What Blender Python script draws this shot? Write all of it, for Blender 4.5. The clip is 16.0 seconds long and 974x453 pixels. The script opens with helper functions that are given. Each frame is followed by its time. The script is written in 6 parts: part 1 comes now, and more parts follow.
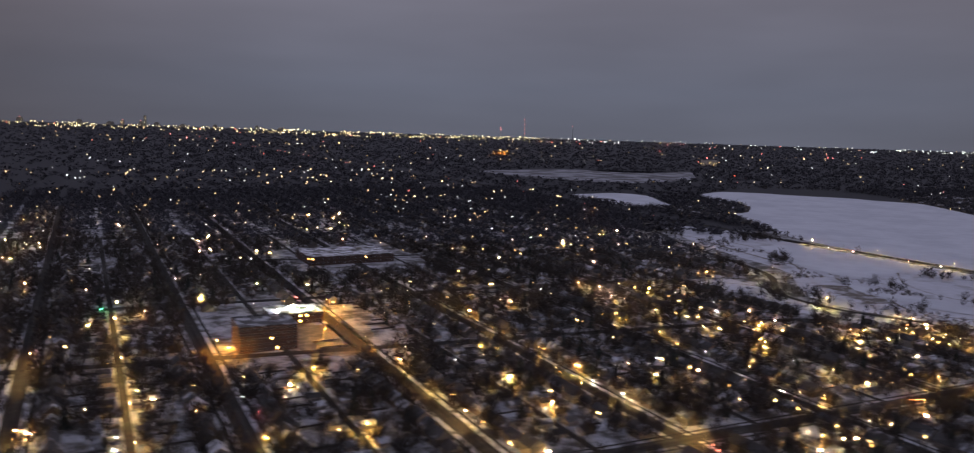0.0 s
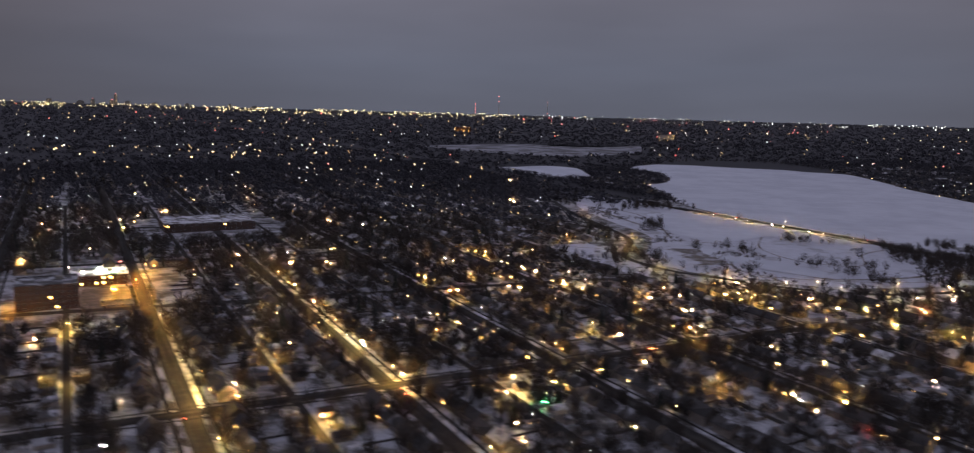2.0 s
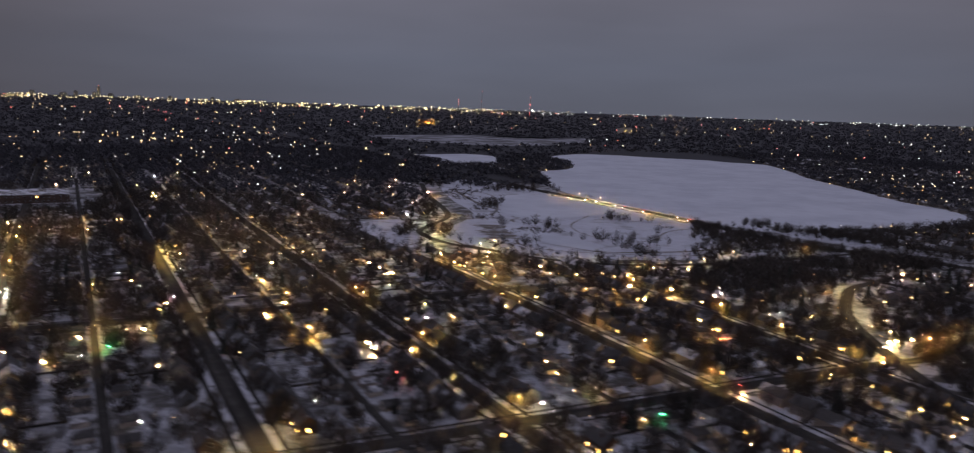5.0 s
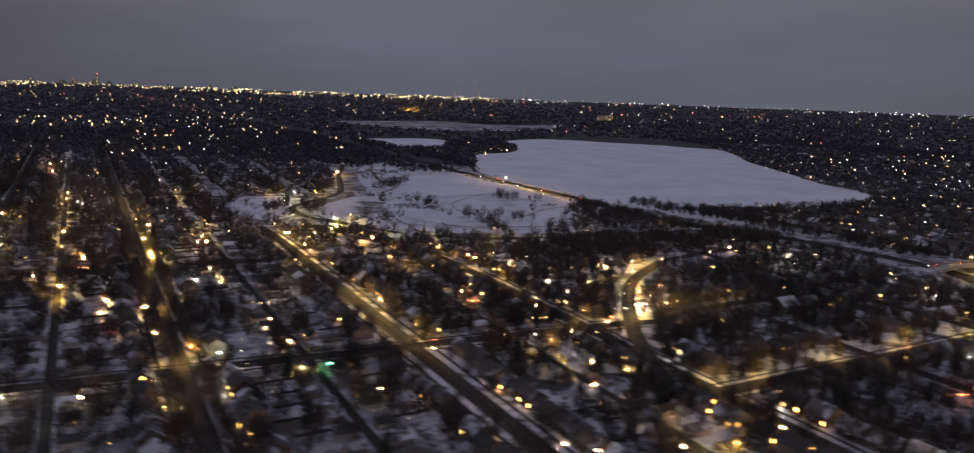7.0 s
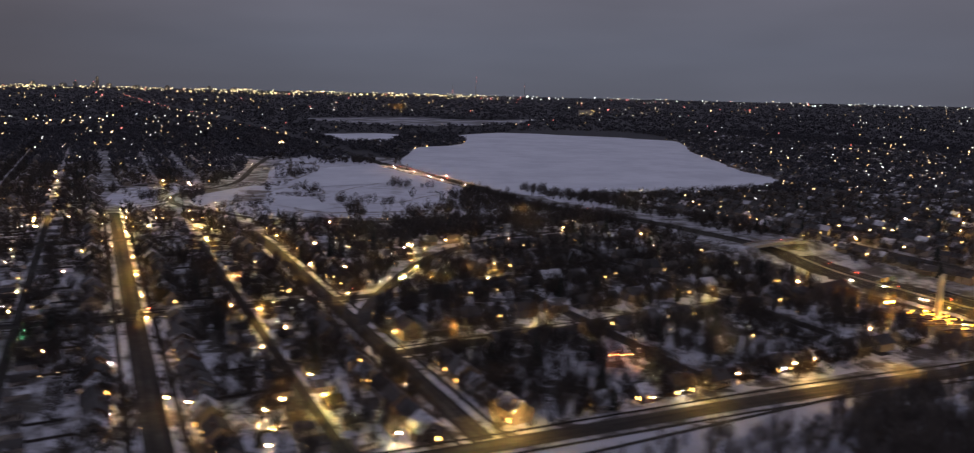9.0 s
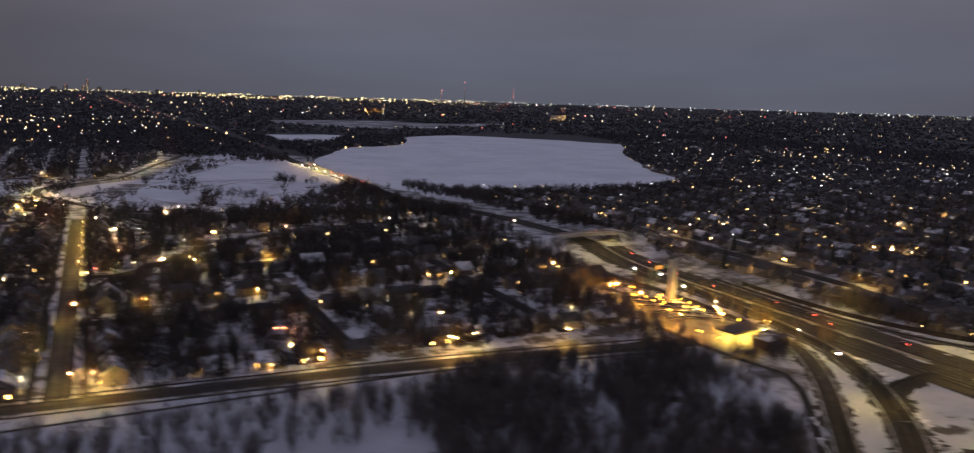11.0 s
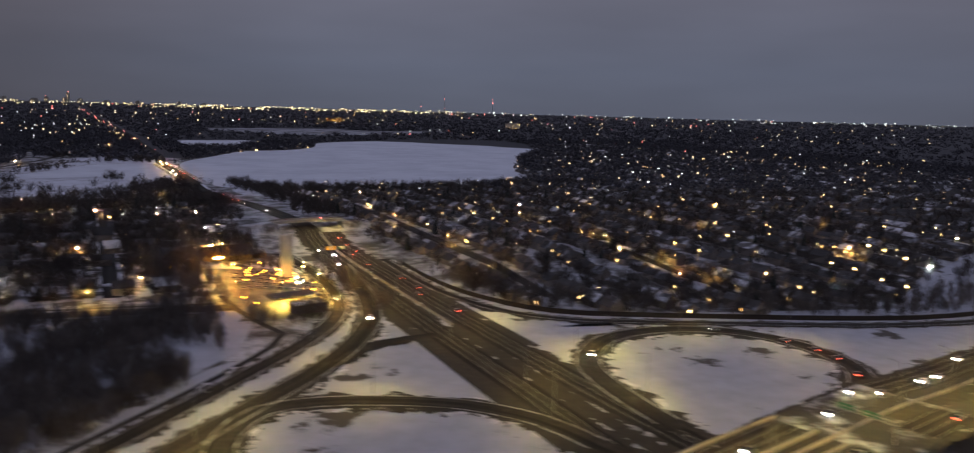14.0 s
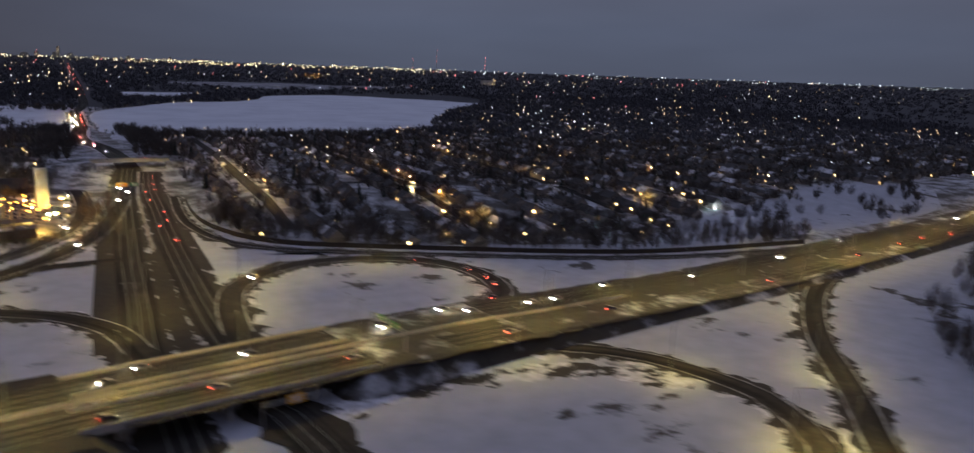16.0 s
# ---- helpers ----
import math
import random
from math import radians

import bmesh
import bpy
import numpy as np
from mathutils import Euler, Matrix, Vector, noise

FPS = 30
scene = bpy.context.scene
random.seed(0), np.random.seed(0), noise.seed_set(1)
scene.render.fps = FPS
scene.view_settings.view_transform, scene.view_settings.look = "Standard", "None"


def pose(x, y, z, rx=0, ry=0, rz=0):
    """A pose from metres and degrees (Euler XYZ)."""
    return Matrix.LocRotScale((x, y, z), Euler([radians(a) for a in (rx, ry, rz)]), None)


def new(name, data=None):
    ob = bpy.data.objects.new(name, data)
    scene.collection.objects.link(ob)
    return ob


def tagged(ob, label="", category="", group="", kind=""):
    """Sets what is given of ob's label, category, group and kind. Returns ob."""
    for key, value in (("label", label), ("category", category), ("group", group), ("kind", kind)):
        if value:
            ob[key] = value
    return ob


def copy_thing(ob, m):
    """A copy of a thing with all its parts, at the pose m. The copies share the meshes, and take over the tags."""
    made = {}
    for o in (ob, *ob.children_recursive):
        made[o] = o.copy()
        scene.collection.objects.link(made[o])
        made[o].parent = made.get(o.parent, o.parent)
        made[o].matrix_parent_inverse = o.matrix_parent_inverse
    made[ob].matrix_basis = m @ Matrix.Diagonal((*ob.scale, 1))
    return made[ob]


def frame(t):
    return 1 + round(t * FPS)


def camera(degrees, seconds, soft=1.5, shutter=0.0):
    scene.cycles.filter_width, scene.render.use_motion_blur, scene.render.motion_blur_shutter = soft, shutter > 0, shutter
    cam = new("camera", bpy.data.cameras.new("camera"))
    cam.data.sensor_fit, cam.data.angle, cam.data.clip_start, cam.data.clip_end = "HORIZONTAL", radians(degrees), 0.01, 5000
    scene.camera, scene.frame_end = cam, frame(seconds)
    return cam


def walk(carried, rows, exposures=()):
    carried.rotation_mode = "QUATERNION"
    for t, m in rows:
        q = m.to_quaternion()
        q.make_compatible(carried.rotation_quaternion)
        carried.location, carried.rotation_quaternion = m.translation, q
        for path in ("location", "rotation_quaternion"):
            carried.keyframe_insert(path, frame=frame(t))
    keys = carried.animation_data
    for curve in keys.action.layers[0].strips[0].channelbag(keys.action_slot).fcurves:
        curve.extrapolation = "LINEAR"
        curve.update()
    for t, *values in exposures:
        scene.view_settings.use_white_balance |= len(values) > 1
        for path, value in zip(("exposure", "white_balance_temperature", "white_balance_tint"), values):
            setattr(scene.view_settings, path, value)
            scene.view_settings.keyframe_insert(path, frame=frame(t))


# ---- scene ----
cam = camera(63.8, 16.0, soft=1.1, shutter=0.95)
K = 0.52         # the whole place is a model at about half scale, for the flight's speed
# seconds, eye, heading to the left of north, pitch, roll
ROWS = [
    (0.0, -0.90, 13.97, 78.88, -29.22, -7.19, 1.89),
    (0.5, 14.49, 3.19, 78.00, -29.30, -7.20, 1.84),
    (1.0, 30.04, -7.50, 77.05, -29.55, -7.61, 1.70),
    (1.5, 45.68, -17.88, 75.98, -29.89, -8.22, 1.60),
    (2.0, 61.36, -27.94, 74.80, -30.16, -8.73, 1.60),
    (2.5, 76.96, -37.85, 73.53, -30.28, -9.03, 1.65),
    (3.0, 92.53, -47.80, 72.18, -30.37, -9.09, 1.75),
    (3.5, 108.20, -57.75, 70.79, -30.36, -8.90, 1.81),
    (4.0, 123.95, -67.79, 69.36, -30.25, -8.67, 1.84),
    (6.5, 202.08, -119.42, 63.14, -29.72, -9.64, 2.17),
    (7.0, 217.39, -130.37, 62.42, -29.48, -9.72, 2.09),
    (7.5, 233.00, -141.38, 61.71, -29.25, -9.95, 1.80),
    (8.0, 248.84, -152.13, 60.89, -29.02, -10.15, 1.47),
    (8.5, 264.58, -162.32, 59.91, -28.87, -10.12, 1.43),
    (9.0, 279.94, -172.07, 58.84, -28.63, -9.87, 1.36),
    (9.5, 295.53, -181.94, 57.78, -28.61, -9.68, 1.49),
    (12.0, 375.23, -233.23, 52.65, -28.46, -9.00, 1.79),
    (12.5, 390.98, -243.73, 51.65, -28.42, -8.73, 1.81),
    (13.0, 406.67, -254.26, 50.72, -28.45, -8.56, 1.82),
    (13.5, 422.41, -264.77, 49.86, -28.45, -8.50, 1.71),
    (14.0, 438.29, -275.33, 49.03, -28.64, -8.50, 1.58),
    (14.5, 454.47, -285.98, 48.10, -28.85, -8.40, 1.47),
    (15.0, 470.77, -296.30, 47.02, -29.06, -8.97, 1.58),
    (15.5, 487.33, -306.30, 45.80, -28.88, -10.19, 1.91),
    (16.0, 503.89, -316.11, 44.53, -28.42, -11.40, 2.05),
]
walk(cam, [(t, pose(x, y, z, 0, 0, yaw) @ pose(0, 0, 0, 90 + pitch) @ pose(0, 0, 0, 0, 0, roll)) for t, x, y, z, yaw, pitch, roll in ROWS],
     exposures=((0.0, 0.2, 6500, 10), (4.0, 0.1, 6500, 10), (8.0, 0.05, 6600, 10), (13.0, 0.05, 6400, 10), (14.5, 0.05, 6150, 9), (15.5, 0.15, 6100, 9), (16.0, -0.2, 5750, 9)))

# ---- dusk sky: an overcast, violet-grey winter twilight ----
LAMP = 1.0      # strength of all lamps of the town together
world = bpy.data.worlds.new("dusk")
scene.world = world
world.use_nodes = True
wn, wl = world.node_tree.nodes, world.node_tree.links
wn.clear()
w_out, w_bg = wn.new("ShaderNodeOutputWorld"), wn.new("ShaderNodeBackground")
w_sky = wn.new("ShaderNodeTexSky")
w_sky.sky_type, w_sky.sun_disc = "NISHITA", False
w_sky.sun_elevation, w_sky.sun_rotation = radians(-3.0), radians(240)
w_coord, w_sep = wn.new("ShaderNodeTexCoord"), wn.new("ShaderNodeSeparateXYZ")
w_ramp, w_noise, w_mix, w_add = wn.new("ShaderNodeValToRGB"), wn.new("ShaderNodeTexNoise"), wn.new("ShaderNodeMix"), wn.new("ShaderNodeMix")
w_map = wn.new("ShaderNodeMapping")
w_map.inputs["Scale"].default_value = (1.5, 1.5, 7)
wl.new(w_coord.outputs["Generated"], w_map.inputs["Vector"])
wl.new(w_map.outputs["Vector"], w_noise.inputs["Vector"])
w_noise.inputs["Scale"].default_value, w_noise.inputs["Detail"].default_value = 1.6, 3.0
wl.new(w_coord.outputs["Generated"], w_sep.inputs["Vector"])
wl.new(w_sep.outputs["Z"], w_ramp.inputs["Fac"])
ramp = w_ramp.color_ramp
ramp.elements[0].position, ramp.elements[0].color = 0.0, (0.096, 0.098, 0.126, 1)
ramp.elements[1].position, ramp.elements[1].color = 0.9, (0.325, 0.34, 0.475, 1)
for at, colour in ((0.05, (0.108, 0.112, 0.147, 1)), (0.17, (0.142, 0.134, 0.168, 1)), (0.4, (0.235, 0.24, 0.325, 1))):
    e = ramp.elements.new(at)
    e.color = colour
w_mix.data_type, w_mix.blend_type = "RGBA", "MULTIPLY"
w_mix.inputs["Factor"].default_value = 0.28
wl.new(w_ramp.outputs["Color"], w_mix.inputs["A"])
w_cr = wn.new("ShaderNodeMapRange")
w_cr.inputs["From Min"].default_value, w_cr.inputs["From Max"].default_value = 0.3, 0.7
w_cr.inputs["To Min"].default_value, w_cr.inputs["To Max"].default_value = 0.6, 1.4
wl.new(w_noise.outputs["Fac"], w_cr.inputs["Value"])
wl.new(w_cr.outputs["Result"], w_mix.inputs["B"])
w_add.data_type, w_add.blend_type = "RGBA", "ADD"
w_add.inputs["Factor"].default_value = 0.05
wl.new(w_mix.outputs["Result"], w_add.inputs["A"])
wl.new(w_sky.outputs["Color"], w_add.inputs["B"])
w_dot, w_side, w_tint, w_lit = wn.new("ShaderNodeVectorMath"), wn.new("ShaderNodeMapRange"), wn.new("ShaderNodeMix"), wn.new("ShaderNodeMix")
w_dot.operation, w_side.interpolation_type = "DOT_PRODUCT", "SMOOTHSTEP"
w_dot.inputs[1].default_value = (0.57, 0.82, 0.05)
w_side.inputs["From Min"].default_value, w_side.inputs["From Max"].default_value = 0.74, 0.99
wl.new(w_coord.outputs["Generated"], w_dot.inputs[0])
wl.new(w_dot.outputs["Value"], w_side.inputs["Value"])
w_tint.data_type, w_lit.data_type, w_lit.blend_type = "RGBA", "RGBA", "MULTIPLY"
w_tint.inputs["A"].default_value, w_tint.inputs["B"].default_value = (0.80, 0.75, 0.71, 1), (1.06, 1.10, 1.12, 1)
wl.new(w_side.outputs["Result"], w_tint.inputs["Factor"])
w_lit.inputs["Factor"].default_value = 1.0
wl.new(w_add.outputs["Result"], w_lit.inputs["A"])
wl.new(w_tint.outputs["Result"], w_lit.inputs["B"])
wl.new(w_lit.outputs["Result"], w_bg.inputs["Color"])
w_bg.inputs["Strength"].default_value = 1.0
wl.new(w_bg.outputs["Background"], w_out.inputs["Surface"])


# ---- materials ----
def material(name, colour, rough=0.8, spread=0.25, scale=1.0, second=None, patch=0.03, cover=0.5, edge=0.08, bump=0.2, per_object=0.0, per_island=0.0, metal=0.0):
    """A surface with grain at one scale and patches of a second colour at another."""
    m = bpy.data.materials.new(name)
    m.use_nodes = True
    n, l = m.node_tree.nodes, m.node_tree.links
    b = n["Principled BSDF"]
    b.inputs["Roughness"].default_value, b.inputs["Metallic"].default_value = rough, metal
    geo = n.new("ShaderNodeNewGeometry")
    fine, coarse = n.new("ShaderNodeTexNoise"), n.new("ShaderNodeTexNoise")
    fine.inputs["Scale"].default_value, fine.inputs["Detail"].default_value = scale / K, 4
    coarse.inputs["Scale"].default_value, coarse.inputs["Detail"].default_value = patch / K, 6
    coarse.inputs["Roughness"].default_value = 0.62
    for t in (fine, coarse):
        l.new(geo.outputs["Position"], t.inputs["Vector"])
    grain = n.new("ShaderNodeMapRange")
    grain.inputs["From Min"].default_value, grain.inputs["From Max"].default_value = 0.25, 0.75
    grain.inputs["To Min"].default_value, grain.inputs["To Max"].default_value = 1 - spread, 1 + spread
    l.new(fine.outputs["Fac"], grain.inputs["Value"])
    worn = n.new("ShaderNodeMapRange")
    worn.interpolation_type = "SMOOTHSTEP"
    worn.inputs["From Min"].default_value, worn.inputs["From Max"].default_value = cover - edge, cover + edge
    l.new(coarse.outputs["Fac"], worn.inputs["Value"])
    mix = n.new("ShaderNodeMix")
    mix.data_type = "RGBA"
    mix.inputs["A"].default_value = (*colour, 1)
    mix.inputs["B"].default_value = (*(second or [c * 0.8 for c in colour]), 1)
    l.new(worn.outputs["Result"], mix.inputs["Factor"])
    value = grain.outputs["Result"]
    for amount, kind, socket in ((per_object, "ShaderNodeObjectInfo", "Random"), (per_island, "ShaderNodeNewGeometry", "Random Per Island")):
        if amount:
            info, r, mul = n.new(kind), n.new("ShaderNodeMapRange"), n.new("ShaderNodeMath")
            r.inputs["To Min"].default_value, r.inputs["To Max"].default_value = 1 - amount, 1 + amount
            l.new(info.outputs[socket], r.inputs["Value"])
            mul.operation = "MULTIPLY"
            l.new(value, mul.inputs[0])
            l.new(r.outputs["Result"], mul.inputs[1])
            value = mul.outputs["Value"]
    tint = n.new("ShaderNodeVectorMath")
    tint.operation = "SCALE"
    l.new(mix.outputs["Result"], tint.inputs[0])
    l.new(value, tint.inputs["Scale"])
    l.new(tint.outputs["Vector"], b.inputs["Base Color"])
    if bump:
        bp = n.new("ShaderNodeBump")
        bp.inputs["Strength"].default_value, bp.inputs["Distance"].default_value = bump, 0.3 * K
        l.new(fine.outputs["Fac"], bp.inputs["Height"])
        l.new(bp.outputs["Normal"], b.inputs["Normal"])
    return m


def glow(name, colour, strength, vary=0.0, sampled=True):
    """What gives off light: lamps, lit windows, headlights."""
    m = bpy.data.materials.new(name)
    m.use_nodes = True
    n, l = m.node_tree.nodes, m.node_tree.links
    n.clear()
    out, em = n.new("ShaderNodeOutputMaterial"), n.new("ShaderNodeEmission")
    em.inputs["Color"].default_value, em.inputs["Strength"].default_value = (*colour, 1), strength * LAMP
    l.new(em.outputs["Emission"], out.inputs["Surface"])
    if vary:
        info, steep, r = n.new("ShaderNodeNewGeometry"), n.new("ShaderNodeMath"), n.new("ShaderNodeMapRange")
        steep.operation = "POWER"
        steep.inputs[1].default_value = 3.0
        l.new(info.outputs["Random Per Island"], steep.inputs[0])
        r.inputs["To Min"].default_value, r.inputs["To Max"].default_value = strength * LAMP * (1 - vary), strength * LAMP * (1 + 2.6 * vary)
        l.new(steep.outputs["Value"], r.inputs["Value"])
        l.new(r.outputs["Result"], em.inputs["Strength"])
        times, part_of, hue = n.new("ShaderNodeMath"), n.new("ShaderNodeMath"), n.new("ShaderNodeMix")
        times.operation, part_of.operation, hue.data_type = "MULTIPLY", "FRACT", "RGBA"
        times.inputs[1].default_value = 23.7
        l.new(info.outputs["Random Per Island"], times.inputs[0])
        l.new(times.outputs["Value"], part_of.inputs[0])
        l.new(part_of.outputs["Value"], hue.inputs["Factor"])
        hue.inputs["A"].default_value = (*colour, 1)
        hue.inputs["B"].default_value = (colour[0], min(1, colour[1] * 1.3 + 0.04), min(1, colour[2] * 1.8 + 0.06), 1)
        l.new(hue.outputs["Result"], em.inputs["Color"])
    if not sampled:
        m.cycles.emission_sampling = "NONE"
    return m


# Trodden dirt, hedges and tree shade are all put into this darkened snow colour.
SNOW = material("snow_ground", (0.48, 0.49, 0.54), 0.75, 0.3, 0.4, (0.065, 0.058, 0.05), 0.055, 0.49, 0.13, 0.3)
# Far ground: tree shade and distance haze put into the colour, matching HAZEBARK.
FARLAND = material("shaded_far_ground", (0.04, 0.041, 0.05), 0.95, 0.2, 0.02, (0.034, 0.034, 0.041), 0.02, 0.48, 0.08, 0.3)
# Grey snow of the far links, with darker patches.
LINKS = material("grey_links", (0.36, 0.37, 0.42), 0.8, 0.2, 0.05, (0.10, 0.095, 0.10), 0.012, 0.50, 0.10, 0.2)
REEDS = material("dry_reeds", (0.17, 0.15, 0.13), 0.9, 0.3, 0.3, (0.45, 0.45, 0.5), 0.08, 0.55, 0.08, 0.3)
LAKE = material("lake_snow", (0.68, 0.71, 0.80), 0.65, 0.05, 0.05, (0.57, 0.60, 0.69), 0.012, 0.52, 0.15, 0.1)
PARKSNOW = material("park_snow", (0.60, 0.62, 0.71), 0.7, 0.10, 0.1, (0.40, 0.41, 0.46), 0.03, 0.58, 0.08, 0.2)
# Field snow, greyer than the lake's, with dark brown patches.
MEADOW = material("grey_field_snow", (0.42, 0.435, 0.505), 0.7, 0.12, 0.12, (0.05, 0.043, 0.034), 0.04, 0.625, 0.03, 0.3)
VERGE = material("ploughed_snow", (0.30, 0.30, 0.32), 0.8, 0.35, 0.4, (0.10, 0.09, 0.08), 0.12, 0.50, 0.10, 0.5)
DIRT = material("dead_grass", (0.026, 0.022, 0.017), 0.9, 0.35, 0.3, (0.5, 0.5, 0.54), 0.08, 0.66, 0.04, 0.5)
SLOPE = material("snow_slope", (0.40, 0.41, 0.46), 0.8, 0.3, 0.3, (0.03, 0.026, 0.02), 0.055, 0.42, 0.08, 0.5)
PATCHY = material("thawing_slope", (0.03, 0.026, 0.02), 0.9, 0.35, 0.3, (0.6, 0.6, 0.65), 0.10, 0.50, 0.04, 0.5)
GARDEN = material("garden_snow", (0.53, 0.54, 0.60), 0.75, 0.18, 0.3, (0.06, 0.054, 0.048), 0.06, 0.52, 0.06, 0.3)
TWIG = material("grey_twigs", (0.125, 0.108, 0.098), 0.9, 0.3, 0.5, None, 0.02, per_island=0.2, bump=0)
DARKWOOD = material("dark_cladding", (0.022, 0.017, 0.015), 0.8, 0.2, 0.8, None, 0.1, bump=0.1)
CONCRETE = material("concrete", (0.34, 0.32, 0.29), 0.8, 0.15, 0.4, (0.22, 0.21, 0.19), 0.1, 0.55, 0.1, 0.1)
# Bark for distant trees, with the haze of distance put into its colour.
HAZEBARK = material("hazy_far_bark", (0.068, 0.068, 0.082), 0.9, 0.3, 0.2, None, 0.02, per_island=0.2, bump=0)
BARK = material("bark", (0.062, 0.052, 0.046), 0.9, 0.3, 0.5, None, 0.02, per_object=0.25, per_island=0.15, bump=0)
NEEDLE = material("needles", (0.016, 0.022, 0.016), 0.85, 0.4, 0.7, (0.03, 0.035, 0.03), 0.3, bump=0, per_object=0.2)
ROOF = material("shingles", (0.05, 0.047, 0.047), 0.85, 0.25, 1.2, (0.36, 0.37, 0.41), 0.07, 0.60, 0.06, 0.2, per_object=0.4, per_island=0.4)
ROOF_SNOW = material("snowy_roof", (0.52, 0.53, 0.58), 0.7, 0.16, 0.6, (0.08, 0.075, 0.075), 0.10, 0.50, 0.06, 0.2, per_object=0.25, per_island=0.25)
SIDING = material("siding", (0.30, 0.27, 0.24), 0.75, 0.12, 1.5, (0.22, 0.19, 0.17), 0.05, per_object=0.6, per_island=0.6, bump=0.1)
BRICK = material("brick", (0.12, 0.078, 0.062), 0.85, 0.2, 1.5, (0.09, 0.06, 0.048), 0.2, per_object=0.2)
PALE = material("pale_stone", (0.62, 0.60, 0.54), 0.75, 0.08, 0.6, (0.5, 0.48, 0.43), 0.15, bump=0.05)
STEEL = material("galvanised_steel", (0.28, 0.28, 0.28), 0.45, 0.1, 2.0, metal=0.6, bump=0)
DARKPANE = material("dark_glass", (0.02, 0.022, 0.028), 0.08, 0.05, 1.0, bump=0)
PAINT = material("car_paint", (0.16, 0.16, 0.17), 0.3, 0.05, 1.0, per_object=0.9, bump=0, metal=0.2)
RUBBER = material("tyre_rubber", (0.02, 0.02, 0.02), 0.8, 0.1, 3.0, bump=0)
SIGN = material("green_sign", (0.02, 0.12, 0.06), 0.4, 0.05, 1.0, bump=0)
SIGNWHITE = material("sign_white", (0.7, 0.7, 0.7), 0.5, 0.03, 1.0, bump=0)
AMBERSIGN = material("amber_sign", (0.75, 0.38, 0.03), 0.5, 0.08, 1.0, bump=0)
LANEPAINT = material("lane_paint", (0.20, 0.20, 0.18), 0.7, 0.3, 0.5, (0.2, 0.19, 0.18), 0.2, bump=0)



def rutted(name, dry, wet, share):
    """Asphalt with dry, salted bands and dark tracks that run along the road."""
    m = material(name, dry, 0.55, 0.25, 0.5, [c * 1.6 for c in dry], 0.12, 0.56, 0.12, 0.1)
    n, l = m.node_tree.nodes, m.node_tree.links
    uv, stretch, tracks, edge = n.new("ShaderNodeUVMap"), n.new("ShaderNodeMapping"), n.new("ShaderNodeTexNoise"), n.new("ShaderNodeMapRange")
    stretch.inputs["Scale"].default_value = (0.30, 0.008, 1)
    l.new(uv.outputs["UV"], stretch.inputs["Vector"])
    l.new(stretch.outputs["Vector"], tracks.inputs["Vector"])
    tracks.inputs["Scale"].default_value, tracks.inputs["Detail"].default_value = 1.0, 3
    edge.inputs["From Min"].default_value, edge.inputs["From Max"].default_value = share - 0.22, share + 0.22
    l.new(tracks.outputs["Fac"], edge.inputs["Value"])
    mix = n.new("ShaderNodeMix")
    mix.data_type = "RGBA"
    mix.inputs["B"].default_value = (*wet, 1)
    b = n["Principled BSDF"]
    b.inputs["Roughness"].default_value, b.inputs["Specular IOR Level"].default_value = 0.9, 0.12
    l.new(edge.outputs["Result"], mix.inputs["Factor"])
    l.new(b.inputs["Base Color"].links[0].from_socket, mix.inputs["A"])
    l.new(mix.outputs["Result"], b.inputs["Base Color"])
    return m


ASPHALT = rutted("highway_asphalt", (0.06, 0.055, 0.047), (0.014, 0.0135, 0.0125), 0.43)
STREET = rutted("street_asphalt", (0.07, 0.066, 0.062), (0.024, 0.023, 0.022), 0.44)
SODIUM = glow("sodium_lamp", (1.0, 0.55, 0.14), 4800)
HIGHWAY = glow("highway_lamp", (1.0, 0.65, 0.14), 5200)
WARMWIN = glow("lit_window", (1.0, 0.50, 0.13), 14, 0.8, False)
WARMPANE = glow("lit_pane", (1.0, 0.48, 0.12), 14)
PORCH = glow("porch_lamp", (1.0, 0.55, 0.17), 260)
COOLLAMP = glow("cool_lamp", (0.86, 0.95, 1.0), 320)
LOTWHITE = glow("lot_white", (1.0, 0.86, 0.55), 240)
FARWARM = glow("far_warm_light", (1.0, 0.58, 0.22), 4.5, 0.8, False)
FARYELLOW = glow("far_yellow_light", (1.0, 0.66, 0.26), 5, 0.8, False)
FARWHITE = glow("far_white_light", (0.95, 0.9, 0.8), 5, 0.8, False)
FARRED = glow("far_red_light", (1.0, 0.14, 0.09), 8, 0.5, False)
GREENLAMP = glow("green_lamp", (0.10, 1.0, 0.35), 160)
REDLAMP = glow("red_lamp", (1.0, 0.06, 0.05), 60)
HEADLAMP = glow("headlamp", (1.0, 0.93, 0.78), 600)
TAILLAMP = glow("taillamp", (1.0, 0.05, 0.03), 45)
FLOOD = glow("flood_lamp", (1.0, 0.37, 0.035), 6200)
AMBERDOT = glow("amber_dot", (1.0, 0.34, 0.03), 22)
CANOPYLIGHT = glow("canopy_light", (1.0, 0.62, 0.10), 34)
ROOFFLOOD = glow("roof_flood", (0.85, 1.0, 0.72), 3200)


# ---- the lie of the land ----
SA, CA = math.sin(radians(28)), math.cos(radians(28))


